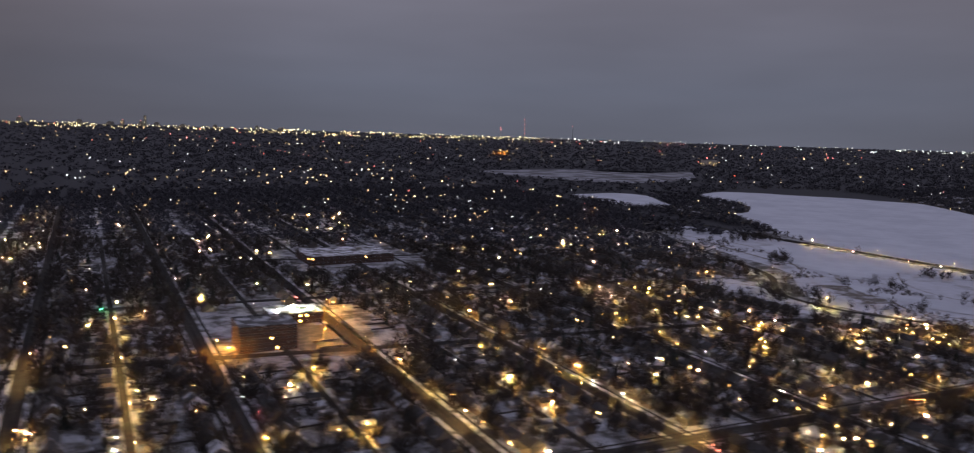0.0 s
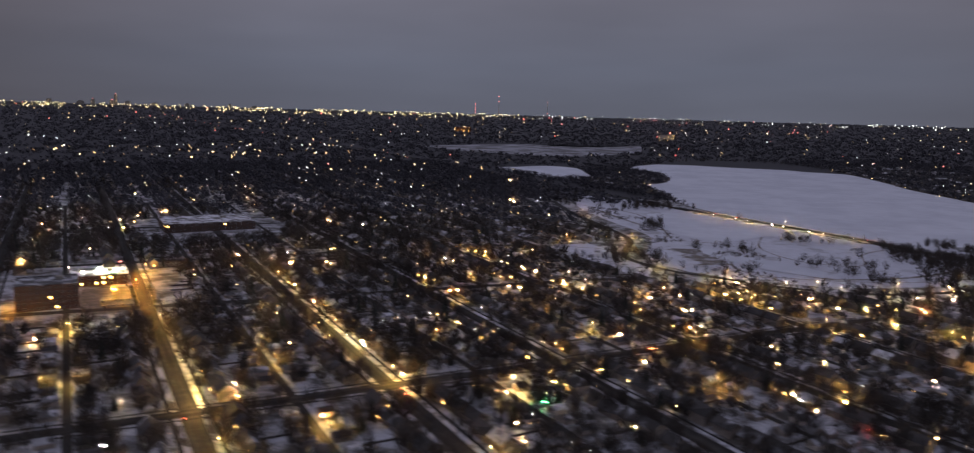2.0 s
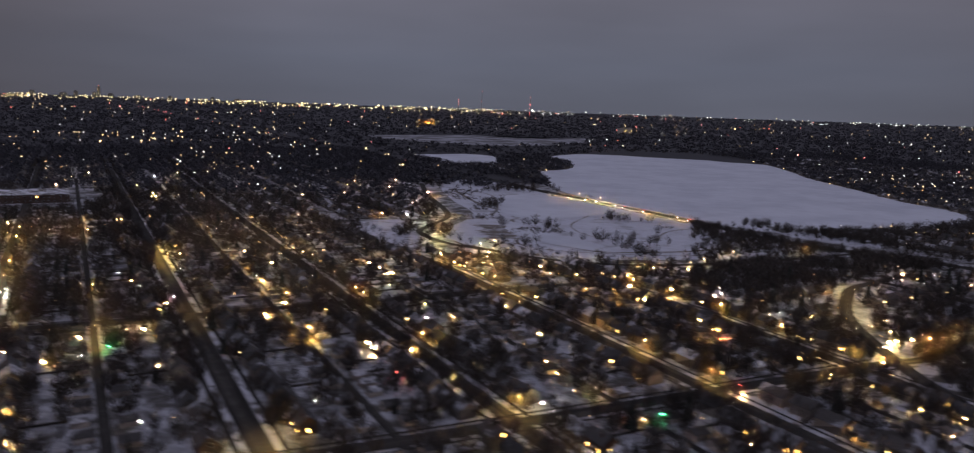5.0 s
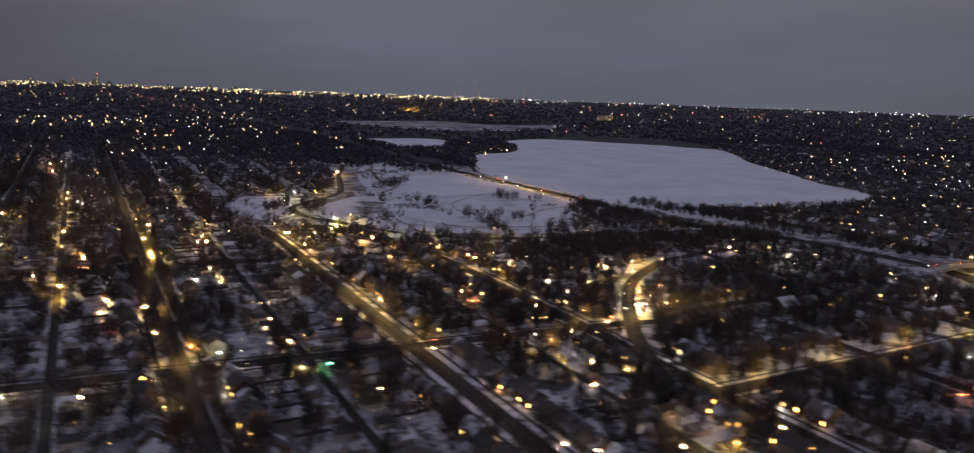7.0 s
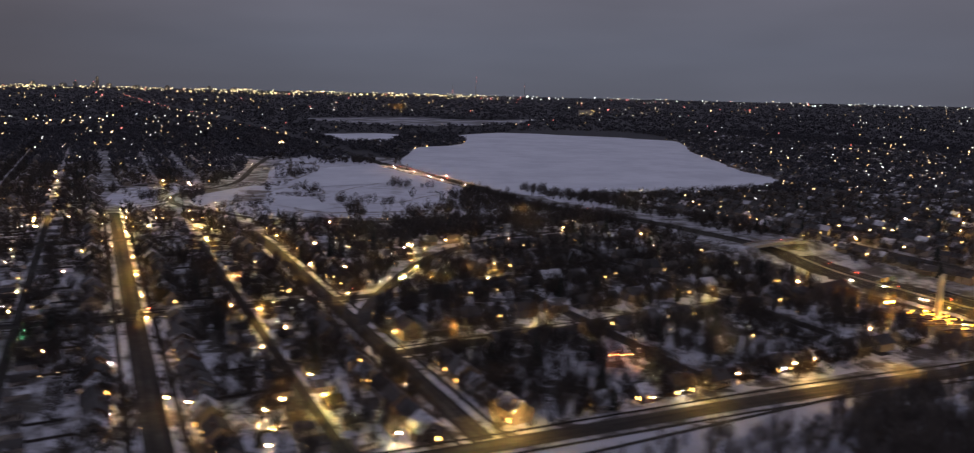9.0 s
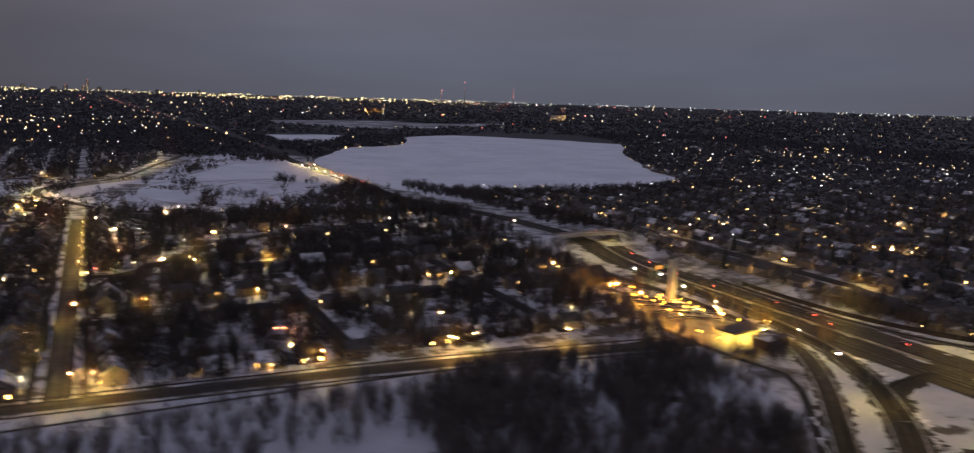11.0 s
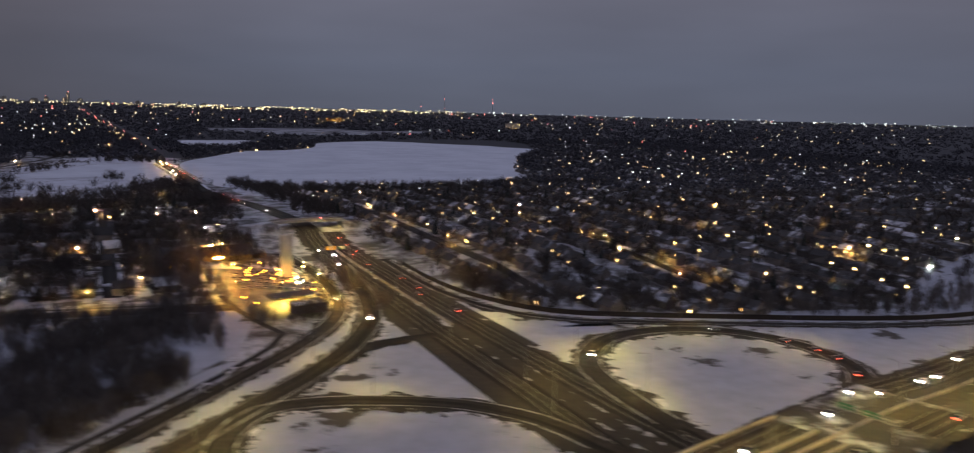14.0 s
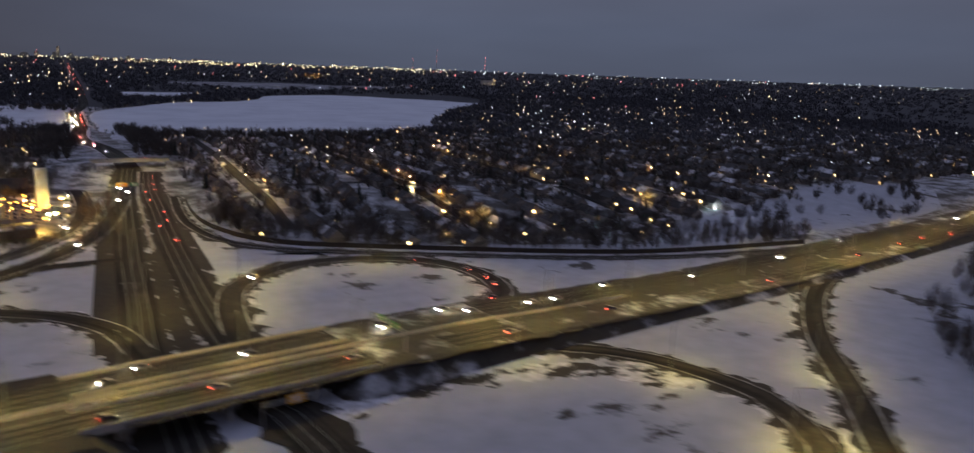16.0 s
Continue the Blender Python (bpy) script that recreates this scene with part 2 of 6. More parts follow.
def smooth(a, b, v):
    t = np.clip((v - a) / (b - a), 0, 1)
    return t * t * (3 - 2 * t)


def land(x, y):
    """Height of the ground: a plain, the lake's basin, the sunken junction, and a far rise shaped to set the horizon in
    the camera's view.
    """
    x, y = np.asarray(x, float), np.asarray(y, float)
    s = SA * x + CA * y
    rise = 45 * np.clip((s - 4500) / 4800, 0, 1.05) ** 1.35

    def bowl(cx, cy, rx, ry):
        return 1 - smooth(0.9, 1.35, np.hypot((x - cx) / rx, (y - cy) / ry))
    basin = np.maximum(6.0 * bowl(1430, 980, 560, 720), 6.0 * bowl(830, 600, 240, 330))
    hollow = 1 - smooth(0.8, 1.5, np.hypot((x - 1060) / 330, (y + 350) / 190))
    hollow = np.maximum(hollow, 1 - smooth(0.8, 1.5, np.hypot((x - 1330) / 330, (y + 340) / 130)))
    hollow = np.maximum(hollow, (1 - smooth(26, 96, np.abs(x - 1006))) * (1 - smooth(10, 110, y)) * smooth(-520, -400, y))
    basin = np.maximum(basin, 8.0 * hollow)
    return rise - basin


def spline(points, step=12.0, closed=False):
    """A smooth curve through a few points, at even steps."""
    p = [Vector(q) for q in points]
    n = len(p)
    out = []
    for i in range(n if closed else n - 1):
        a, b, c, d = (p[(i + k) % n] if closed else p[min(max(i + k, 0), n - 1)] for k in (-1, 0, 1, 2))
        m = max(1, int((c - b).length / step))
        for j in range(m):
            t = j / m
            out.append(0.5 * ((2 * b) + (c - a) * t + (2 * a - 5 * b + 4 * c - d) * t * t + (3 * b - a - 3 * c + d) * t ** 3))
    if not closed:
        out.append(p[-1].copy())
    return out


def mesh_object(name, verts, faces, materials, index=None, flat=True):
    me = bpy.data.meshes.new(name)
    me.from_pydata([tuple(v) for v in verts], [], faces)
    for m in (materials if isinstance(materials, (list, tuple)) else [materials]):
        me.materials.append(m)
    if index is not None:
        me.polygons.foreach_set("material_index", index)
    me.update()
    return new(name, me)


def triangles_object(name, v, materials, index=None, tri=None):
    """One object from an array of vertices, three to a triangle unless tri says otherwise."""
    v = np.asarray(v, np.float32).reshape(-1, 3)
    tri = np.arange(len(v), dtype=np.int32).reshape(-1, 3) if tri is None else np.asarray(tri, np.int32)
    me = bpy.data.meshes.new(name)
    me.vertices.add(len(v))
    me.vertices.foreach_set("co", v.ravel())
    me.loops.add(tri.size)
    me.loops.foreach_set("vertex_index", tri.ravel())
    me.polygons.add(len(tri))
    me.polygons.foreach_set("loop_start", np.arange(0, tri.size, 3, dtype=np.int32))
    me.polygons.foreach_set("loop_total", np.full(len(tri), 3, np.int32))
    for m in (materials if isinstance(materials, (list, tuple)) else [materials]):
        me.materials.append(m)
    if index is not None:
        me.polygons.foreach_set("material_index", np.asarray(index, np.int32))
    me.update(calc_edges=True)
    return new(name, me)


def part(name, bm, mat, parent, label=""):
    me = bpy.data.meshes.new(name)
    bm.to_mesh(me)
    bm.free()
    for m in (mat if isinstance(mat, (list, tuple)) else [mat]):
        me.materials.append(m)
    ob = new(name, me)
    ob.parent = parent
    return tagged(ob, label)


def shared(name, me, parent, m):
    ob = new(name, me)
    ob.parent = parent
    ob.matrix_basis = m
    return ob


def box(bm, cx, cy, cz, sx, sy, sz, bevel=0.0, turn=0.0):
    """A box by its middle and sizes, with bevelled edges if asked."""
    g = bmesh.ops.create_cube(bm, size=1.0, matrix=pose(cx, cy, cz, 0, 0, turn) @ Matrix.Diagonal((sx, sy, sz, 1)))
    if bevel:
        es = list({e for v in g["verts"] for e in v.link_edges})
        bmesh.ops.bevel(bm, geom=es, offset=bevel, segments=1, affect="EDGES")
    return bm


def tube(bm, a, b, ra, rb, n=6):
    a, b = Vector(a), Vector(b)
    q = (b - a).to_track_quat("Z", "Y").to_matrix()
    rings = []
    for c, r in ((a, ra), (b, rb)):
        rings.append([bm.verts.new(c + q @ Vector((r * math.cos(2 * math.pi * k / n), r * math.sin(2 * math.pi * k / n), 0))) for k in range(n)])
    for k in range(n):
        bm.faces.new((rings[0][k], rings[0][(k + 1) % n], rings[1][(k + 1) % n], rings[1][k]))
    bm.faces.new(rings[1])
    bm.faces.new(rings[0][::-1])
    return bm


def ribbon(name, points, width, mat, lift=0.12, height=None, label="", kind="structure", category="road", step=12.0, crown=0.0):
    """A strip of road along a smooth curve, laid on the land or at given heights."""
    seed_u = (points[0][0] * 7.3 + points[0][1] * 3.1) % 900
    c = spline([(p[0], p[1], p[2] if len(p) > 2 else 0) for p in points], step)
    verts, faces = [], []
    for i, q in enumerate(c):
        d = (c[min(i + 1, len(c) - 1)] - c[max(i - 1, 0)])
        d.z = 0
        side = Vector((d.y, -d.x, 0)).normalized()
        w = width
        for k in (-0.5, -0.17, 0.17, 0.5):
            v = q + side * (w * k)
            z = q.z if height else float(land(v.x, v.y))
            verts.append((v.x, v.y, z + lift + (crown if abs(k) < 0.3 else 0)))
    for i in range(len(c) - 1):
        for k in range(3):
            a = 4 * i + k
            faces.append((a, a + 1, a + 5, a + 4))
    ob = mesh_object(name, verts, faces, mat)
    across = [width * k + seed_u for k in (-0.5, -0.17, 0.17, 0.5)]
    along = list(np.cumsum([0] + [(b - a).length for a, b in zip(c, c[1:])]))
    uv = ob.data.uv_layers.new(name="UVMap")
    index = np.empty(len(ob.data.loops), np.int32)
    ob.data.loops.foreach_get("vertex_index", index)
    uv.data.foreach_set("uv", np.stack([np.array(across)[index % 4], np.array(along)[index // 4]], -1).astype(np.float32).ravel())
    return tagged(ob, label, category, kind=kind)


def ragged(name, points, left, right, mat, lift, label, rough=2.5, height=None):
    """A strip with torn, uneven edges on both sides of a smooth curve."""
    c = spline([(p[0], p[1], p[2] if len(p) > 2 else 0) for p in points], 1.6)
    verts, faces = [], []
    for i, q in enumerate(c):
        d = c[min(i + 1, len(c) - 1)] - c[max(i - 1, 0)]
        d.z = 0
        side = Vector((d.y, -d.x, 0)).normalized()
        for k, reach in ((-1, left), (0, 0), (1, right)):
            torn = noise.noise(Vector((q.x / 9, q.y / 9, k * 5.0))) + 0.7 * noise.noise(Vector((q.x / 2.6, q.y / 2.6, k * 9.0)))
            v = q + side * k * max(0.5, reach + rough * torn * 1.5 * (reach > 0)) if k else q
            verts.append((v.x, v.y, (q.z if height else float(land(v.x, v.y))) + lift))
    for i in range(len(c) - 1):
        for k in range(2):
            a = 3 * i + k
            faces.append((a, a + 1, a + 4, a + 3))
    return tagged(mesh_object(name, verts, faces, mat), label, "verge", kind="structure")


def area(name, points, mat, lift, label, category, closed=True, level=None):
    """A flat or land-hugging patch within a smooth closed outline."""
    c = spline([(p[0], p[1], 0) for p in points], 30.0, True)
    bm = bmesh.new()
    vs = [bm.verts.new((q.x, q.y, (level if level is not None else float(land(q.x, q.y))) + lift)) for q in c]
    f = bm.faces.new(vs)
    bmesh.ops.triangulate(bm, faces=[f])
    if level is None:
        for _ in range(5):
            long = [e for e in bm.edges if e.calc_length() > 15]
            if long:
                bmesh.ops.subdivide_edges(bm, edges=long, cuts=1)
                bmesh.ops.triangulate(bm, faces=bm.faces[:])
        for v in bm.verts:
            v.co.z = float(land(v.co.x, v.co.y)) + lift
    bmesh.ops.recalc_face_normals(bm, faces=bm.faces)
    me = bpy.data.meshes.new(name)
    bm.to_mesh(me)
    bm.free()
    me.materials.append(mat)
    return tagged(new(name, me), label, category, kind="structure")


def inside(points, x, y):
    """Which of the points x, y lie within a closed smooth outline."""
    c = spline([(p[0], p[1], 0) for p in points], 40.0, True)
    res = np.zeros(np.shape(x), bool)
    for a, b in zip(c, c[1:] + c[:1]):
        hit = ((a.y > y) != (b.y > y)) & (x < (b.x - a.x) * (y - a.y) / ((b.y - a.y) or 1e-9) + a.x)
        res ^= hit
    return res


# ground: one sheet to the horizon
def axis(lo, hi, a, b, fine, coarse):
    return np.concatenate([np.arange(lo, a, coarse), np.arange(a, b, fine), np.arange(b, hi + 1, coarse)])


gr, gs = axis(-7600, 9400, -700, 2300, 12.5, 250), axis(-1000, 9350, -700, 1500, 12.5, 100)
gs[-1] = 9350
RR, SS = np.meshgrid(gr, gs)
GX, GY = CA * RR + SA * SS, -SA * RR + CA * SS
GZ = land(GX, GY)
nr = len(gr)
quads = [(j * nr + i, j * nr + i + 1, (j + 1) * nr + i + 1, (j + 1) * nr + i) for j in range(len(gs) - 1) for i in range(nr - 1)]
# Beyond 1320 the sheet takes the shade-darkened far colour.
tagged(mesh_object("ground", np.stack([GX, GY, GZ], -1).reshape(-1, 3), quads, [SNOW, FARLAND], np.repeat((gs[:-1] > 1320).astype(np.int32), nr - 1)), "snow-covered city ground with bare brown patches, tree shade put into its colour", "ground", kind="structure")
for p in bpy.data.objects["ground"].data.polygons:
    p.use_smooth = True

# ---- lakes and parkland ----
LAKE_EDGE = [(1004, 500), (1012, 432), (1070, 398), (1200, 376), (1340, 385), (1455, 465), (1500, 580), (1590, 720), (1710, 920), (1800, 1030), (1950, 1250), (2010, 1480), (1840, 1650), (1600, 1610), (1440, 1500), (1372, 1310), (1280, 1190), (1180, 1150), (1090, 990), (1008, 800)]
LAGOON_EDGE = [(972, 780), (975, 530), (930, 532), (905, 560), (900, 600), (850, 590), (800, 585), (800, 660), (850, 740), (890, 812), (940, 815)]
POND_EDGE = [(770, 590), (735, 545), (728, 455), (748, 405), (775, 420), (765, 500)]
FARLAKE_EDGE = [(1100, 1590), (1190, 1620), (1275, 1635), (1312, 1560), (1240, 1420), (1165, 1290), (1090, 1310), (1085, 1430)]
LINKS_EDGE = [(1300, 2420), (1385, 2000), (1550, 1890), (1800, 1960), (1960, 2060), (2250, 2400), (1990, 2340), (1850, 2400), (1760, 2540)]
PARK_EDGE = [(985, 300), (850, 318), (740, 352), (680, 400), (570, 455), (575, 560), (600, 645), (690, 650), (735, 700), (790, 850), (840, 975), (985, 1040)]
area("lake_1", LAKE_EDGE, LAKE, 0.55, "large frozen lake under smooth pale blue snow", "lake", level=-6.0)
area("lake_2", LAGOON_EDGE, LAKE, 0.5, "frozen lagoon beside the causeway under snow", "lake", level=-6.0)
area("lake_3", POND_EDGE, LAKE, 0.5, "small frozen pond among park trees", "lake", level=-6.0)
area("lake_4", FARLAKE_EDGE, LAKE, 0.6, "far frozen lake ringed by dark trees", "lake")
area("snowfield_1", LINKS_EDGE, LINKS, 0.6, "distant open snowy golf links", "snowfield")

# ---- roads ----
AVENUES = [-350, -250, -139, -38, 64, 164, 261, 362, 460, 562, 658, 765, 865]
ALLEYS = [-300, -200, -90, 13, 114, 212, 312, 411, 512, 614]


def avenue(x0, y):
    return x0 + 0.032 * y


def street(c, x):
    return c[0] + c[1] * x


STREETS = [(1300, -0.10, -400, 600), (1100, -0.10, -400, 640), (900, -0.10, -400, 700), (700, -0.10, -400, 600), (545, -0.15, -400, 560), (322, -0.066, -400, 640), (121, -0.08, -400, 692), (-29, 0.0, 652, 930), (-66, -0.09, 560, 915)]
for i, x0 in enumerate(AVENUES):
    top = 1500 if x0 < 540 else (430 if x0 < 600 else 300 if x0 < 700 else 230)
    low = -120 if x0 > 500 else -250
    if x0 in (765,):
        top = 40
    pts = [(avenue(x0, y), y) for y in np.linspace(low, top, max(3, int((top - low) / 60)))]
    w = 9 if x0 in (562, 658, 362, 261, 164, 64) else 8
    ribbon("road_%d" % (i + 1), pts, w, STREET, 0.14, label="residential avenue, dark wet asphalt between snow banks", step=20)
for i, c in enumerate(STREETS):
    pts = [(x, street(c, x)) for x in np.linspace(c[2], c[3], max(3, int((c[3] - c[2]) / 60)))]
    ribbon("road_%d" % (i + 21), pts, 9, STREET, 0.18, label="residential cross street, dark asphalt with snowy edges", step=20)
ribbon("road_40", [(660, 18), (686, 62), (742, 132), (795, 172), (841, 195), (930, 205)], 9, STREET, 0.2, label="slanting residential street with snow banks")
ribbon("road_42", [(688, 65), (722, 62), (768, 74), (850, 70)], 8, STREET, 0.19, label="short residential street with snow banks")
ribbon("road_41", [(840, 980), (789, 852), (725, 660), (668, 592), (638, 553), (636, 493), (657, 445), (688, 385), (736, 343), (800, 322), (900, 308), (980, 296)], 8, STREET, 0.16, label="winding park road cleared of snow")
for i, (x0, lo, hi) in enumerate([(1083, -175, 330), (1190, -248, 330), (1300, -200, 340), (1410, -150, 340), (1520, -120, 420), (1630, -100, 560), (1740, -80, 700), (1850, -80, 850), (1960, -60, 1000), (2070, -60, 1200), (2180, -60, 1400)]):
    ribbon("road_%d" % (i + 51), [(avenue(x0, y), y) for y in np.linspace(lo, hi, 6)], 8, STREET, 0.14, label="residential avenue, dark asphalt between snow banks", step=25)
for i, (y0, lo, hi) in enumerate([(-60, 1083, 2300), (140, 1060, 2400), (330, 1040, 1330), (330, 1480, 2500), (530, 1560, 2600), (730, 1700, 2700)]):
    ribbon("road_%d" % (i + 66), [(x, y0) for x in np.linspace(lo, hi, 8)], 8, STREET, 0.18, label="residential cross street with snowy edges", step=25)

for i, x0 in enumerate(ALLEYS):
    top = 1100 if x0 < 500 else 420 if x0 < 600 else 260
    ribbon("road_%d" % (i + 110), [(avenue(x0, y), y) for y in np.linspace(-120 if x0 > 500 else -240, top, 12)], 4.2, STREET, 0.13, label="narrow back alley between garages, rutted snow and asphalt", category="alley", step=25)
n_walk = 0
for x0 in AVENUES[2:11]:
    for side in (-1, 1):
        n_walk += 1
        top = 700 if x0 < 540 else 400 if x0 < 600 else 290
        ribbon("pavement_%d" % n_walk, [(avenue(x0, y) + side * 8.6, y) for y in np.linspace(-125 if x0 > 500 else -240, top, 10)], 1.7, ASPHALT, 0.11, label="cleared dark pavement through the snow", category="pavement", step=30)
for k, c in enumerate((STREETS[5], STREETS[6], STREETS[7], STREETS[8])):
    for side in (-1, 1):
        ribbon("pavement_%d" % (40 + 2 * k + (side + 1) // 2), [(x, street(c, x) + side * 7.6) for x in np.linspace(max(c[2], 100), c[3] - 12, 10)], 1.6, ASPHALT, 0.2, label="cleared dark pavement through the snow", category="pavement", step=30)
n_verge = 30
for x0 in AVENUES[2:11]:
    for side in (-1, 1):
        n_verge += 1
        top = 600 if x0 < 540 else 400 if x0 < 600 else 290
        ribbon("verge_%d" % n_verge, [(avenue(x0, y) + side * 6.2, y) for y in np.linspace(-125 if x0 > 500 else -240, top, 10)], 2.8, GARDEN, 0.12, label="snowy grass strip beside the avenue", category="verge", step=30)

# ---- the highway junction ----
CEDAR_W = [(1010, 70), (1003, 0), (998, -80), (992, -205), (989, -295), (987, -350), (990, -420), (993, -620)]
CEDAR_E = [(1024, 60), (1018, -20), (1016, -95), (1013, -180), (1012, -262), (1012, -325), (1013, -350), (1014, -404), (1020, -433), (1030, -620)]
CEDAR_N = [(1011, 70), (1002, 180), (986, 290), (981, 400), (984, 545), (983, 800), (995, 960), (1002, 1172), (1006, 2000), (1009, 3000), (1012, 6500)]
X_WEST = [(500, -480, -1.5), (800, -417, -1.5), (949, -388, -1.5), (978, -382, -1.5), (1010, -376, -1.5), (1043, -370, -1.5), (1082, -361, -2.2), (1130, -356, -3.2), (1175, -349, -4.2), (1211, -345, -4.8), (1320, -325, -5.2), (1546, -282, -5.0), (1800, -232, 0.6), (2300, -110, 0.6)]
X_EAST = [(500, -507, -1.5), (800, -443, -1.5), (951, -411, -1.5), (977, -406, -1.5), (1008, -401, -1.5), (1045, -395, -1.5), (1094, -387, -2.2), (1118, -383, -3.2), (1160, -376, -4.2), (1200, -370, -4.8), (1286, -356, -5.2), (1491, -314, -5.0), (1800, -256, 0.6), (2300, -134, 0.6)]
ragged("verge_5", CEDAR_W, 9, 11, DIRT, 0.27, "dead grass beside the highway")
ragged("verge_6", CEDAR_E, 10, 9, DIRT, 0.29, "dead grass beside the highway")
ribbon("road_80", CEDAR_W, 13.5, ASPHALT, 0.42, label="multi-lane highway, worn dark asphalt under sodium light")
ribbon("road_81", CEDAR_E, 13.5, ASPHALT, 0.42, label="multi-lane highway, worn dark asphalt under sodium light")
ribbon("road_82", CEDAR_N, 17, ASPHALT, 0.22, label="straight avenue over the lake causeway", step=15)
ribbon("road_83", X_WEST, 14, ASPHALT, 0.0, True, label="elevated cross-town highway carriageway, lit asphalt")
ribbon("road_84", X_EAST, 13.5, ASPHALT, 0.0, True, label="elevated cross-town highway carriageway, lit asphalt")
LOOP_NE = [(1017, -347), (1020, -310), (1028, -280), (1046, -260), (1069, -250), (1101, -254), (1125, -272), (1134, -295), (1132, -320), (1122, -336), (1104, -350)]
LOOP_NW = [(988, -359), (985, -345), (979, -321), (963, -299), (940, -284), (917, -275), (898, -275), (884, -290), (878, -312), (882, -345)]
LOOP_SE = [(1062, -388), (1080, -388), (1103, -390), (1122, -400), (1137, -416), (1145, -436), (1148, -454), (1144, -471), (1137, -485), (1110, -505), (1070, -500), (1035, -470)]
RAMP_SE = [(1420, -330), (1383, -337), (1336, -350), (1303, -358), (1269, -375), (1238, -398), (1208, -426), (1188, -450), (1172, -469), (1150, -493), (1100, -550), (1050, -640)]
RAMP_NW = [(1000, -40), (994, -80), (985, -133), (971, -180), (950, -215), (925, -244), (898, -268), (873, -290), (820, -335), (720, -400)]
FRONTAGE = [(972, 0), (975, -60), (972, -110), (965, -150), (953, -178), (931, -206), (903, -234), (874, -262), (850, -285), (810, -320), (720, -390)]
RAMP_NE = [(1031, -40), (1027, -105), (1028, -148), (1038, -190), (1061, -218), (1088, -234), (1124, -252), (1195, -286), (1251, -303), (1291, -309), (1340, -313)]
LINK = [(936, -236), (952, -222), (970, -218), (990, -217)]
for k, (pts, w) in enumerate([(LOOP_NE, 11), (LOOP_NW, 10), (LOOP_SE, 9.5), (RAMP_SE, 9.5), (RAMP_NW, 11), (FRONTAGE, 9), (RAMP_NE, 6.5), (LINK, 7)]):
    ragged("verge_%d" % (10 + k), pts, w / 2 + 1.6, w / 2 + 1.6, DIRT, 0.25, "dead grass verge along a ramp", 1.6)
    ragged("verge_%d" % (20 + k), pts, w / 2 + (4.5 if k in (1, 4) else 2), w / 2 + (4.5 if k in (0, 2, 3) else 2), PATCHY, 0.22, "thawing verge along a ramp", 3.0)
    ribbon("road_%d" % (95 + k), pts, w, ASPHALT, 0.48 + 0.012 * k, label="curving highway ramp, rutted asphalt lit golden", step=7)
ribbon("road_105", [(780, -338), (865, -259), (893, -232), (917, -206), (926, -190), (918, -168), (912, -144), (910, -128)], 3.5, STREET, 0.2, label="narrow service lane beside the snow field")
ribbon("verge_1", [(1017, 60), (1010, -20), (1007, -85), (1003, -200)], 2.2, VERGE, 0.46, label="snowy median between carriageways", category="verge")
ribbon("verge_2", [(983, -150), (980, -215), (976, -300), (975, -345)], 6, DIRT, 0.33, label="dead grass beside the highway", category="verge")
ribbon("verge_3", [(1003, -215), (1000, -300), (1000, -360)], 7, DIRT, 0.33, label="bare median strip of dead grass", category="verge")
ribbon("verge_4", [(1024, -120), (1023, -180), (1022, -250)], 4, DIRT, 0.33, label="dead grass beside the highway", category="verge")


def sweep(name, points, profile, mat, label, category, on_land=False, step=10.0):
    """A constant cross-section (offset, height) drawn along a curve."""
    c = spline([(p[0], p[1], p[2] if len(p) > 2 else 0) for p in points], step)
    verts, faces, n = [], [], len(profile)
    for i, q in enumerate(c):
        d = c[min(i + 1, len(c) - 1)] - c[max(i - 1, 0)]
        d.z = 0
        side = Vector((d.y, -d.x, 0)).normalized()
        base = float(land(q.x, q.y)) if on_land else q.z
        for o, h in profile:
            v = q + side * o
            z = base + h if h > -90 else float(land(v.x, v.y)) - 0.4
            verts.append((v.x, v.y, z))
    for i in range(len(c) - 1):
        for k in range(n):
            a, b = i * n + k, i * n + (k + 1) % n
            faces.append((a, b, b + n, a + n))
    faces += [tuple(range(n))[::-1], tuple(range((len(c) - 1) * n, len(c) * n))]
    return tagged(mesh_object(name, verts, faces, mat), label, category, kind="structure")


mid = [((a[0] + b[0]) / 2, (a[1] + b[1]) / 2, a[2]) for a, b in zip(X_WEST, X_EAST)]
ragged("verge_7", mid[3:], 7.5, 7.5, DIRT, -0.02, "dead grass median between carriageways", 2.0, True)
ragged("verge_8", [(p[0], p[1] - 7, p[2]) for p in X_EAST[3:]], 4, 3.2, DIRT, -0.025, "dark ragged shoulder of dead grass", 1.3, True)
ragged("verge_9", [(p[0], p[1] + 7, p[2]) for p in X_WEST[3:]], 2.4, 4, DIRT, -0.025, "dark ragged shoulder of dead grass", 1.0, True)
sweep("embankment_1", mid[:3] + [(966, -397, -1.7), (974, -395, -8.2)], [(-36, -99), (-26, -0.05), (26, -0.05), (36, -99)], DIRT, "grassy embankment under the raised highway", "embankment")
sweep("embankment_2", [(1028, -388, -8.2), (1037, -385.5, -1.8)] + mid[6:], [(-26, -99), (-20.5, -0.05), (20.5, -0.05), (26, -99)], SLOPE, "grassy embankment under the raised highway", "embankment")
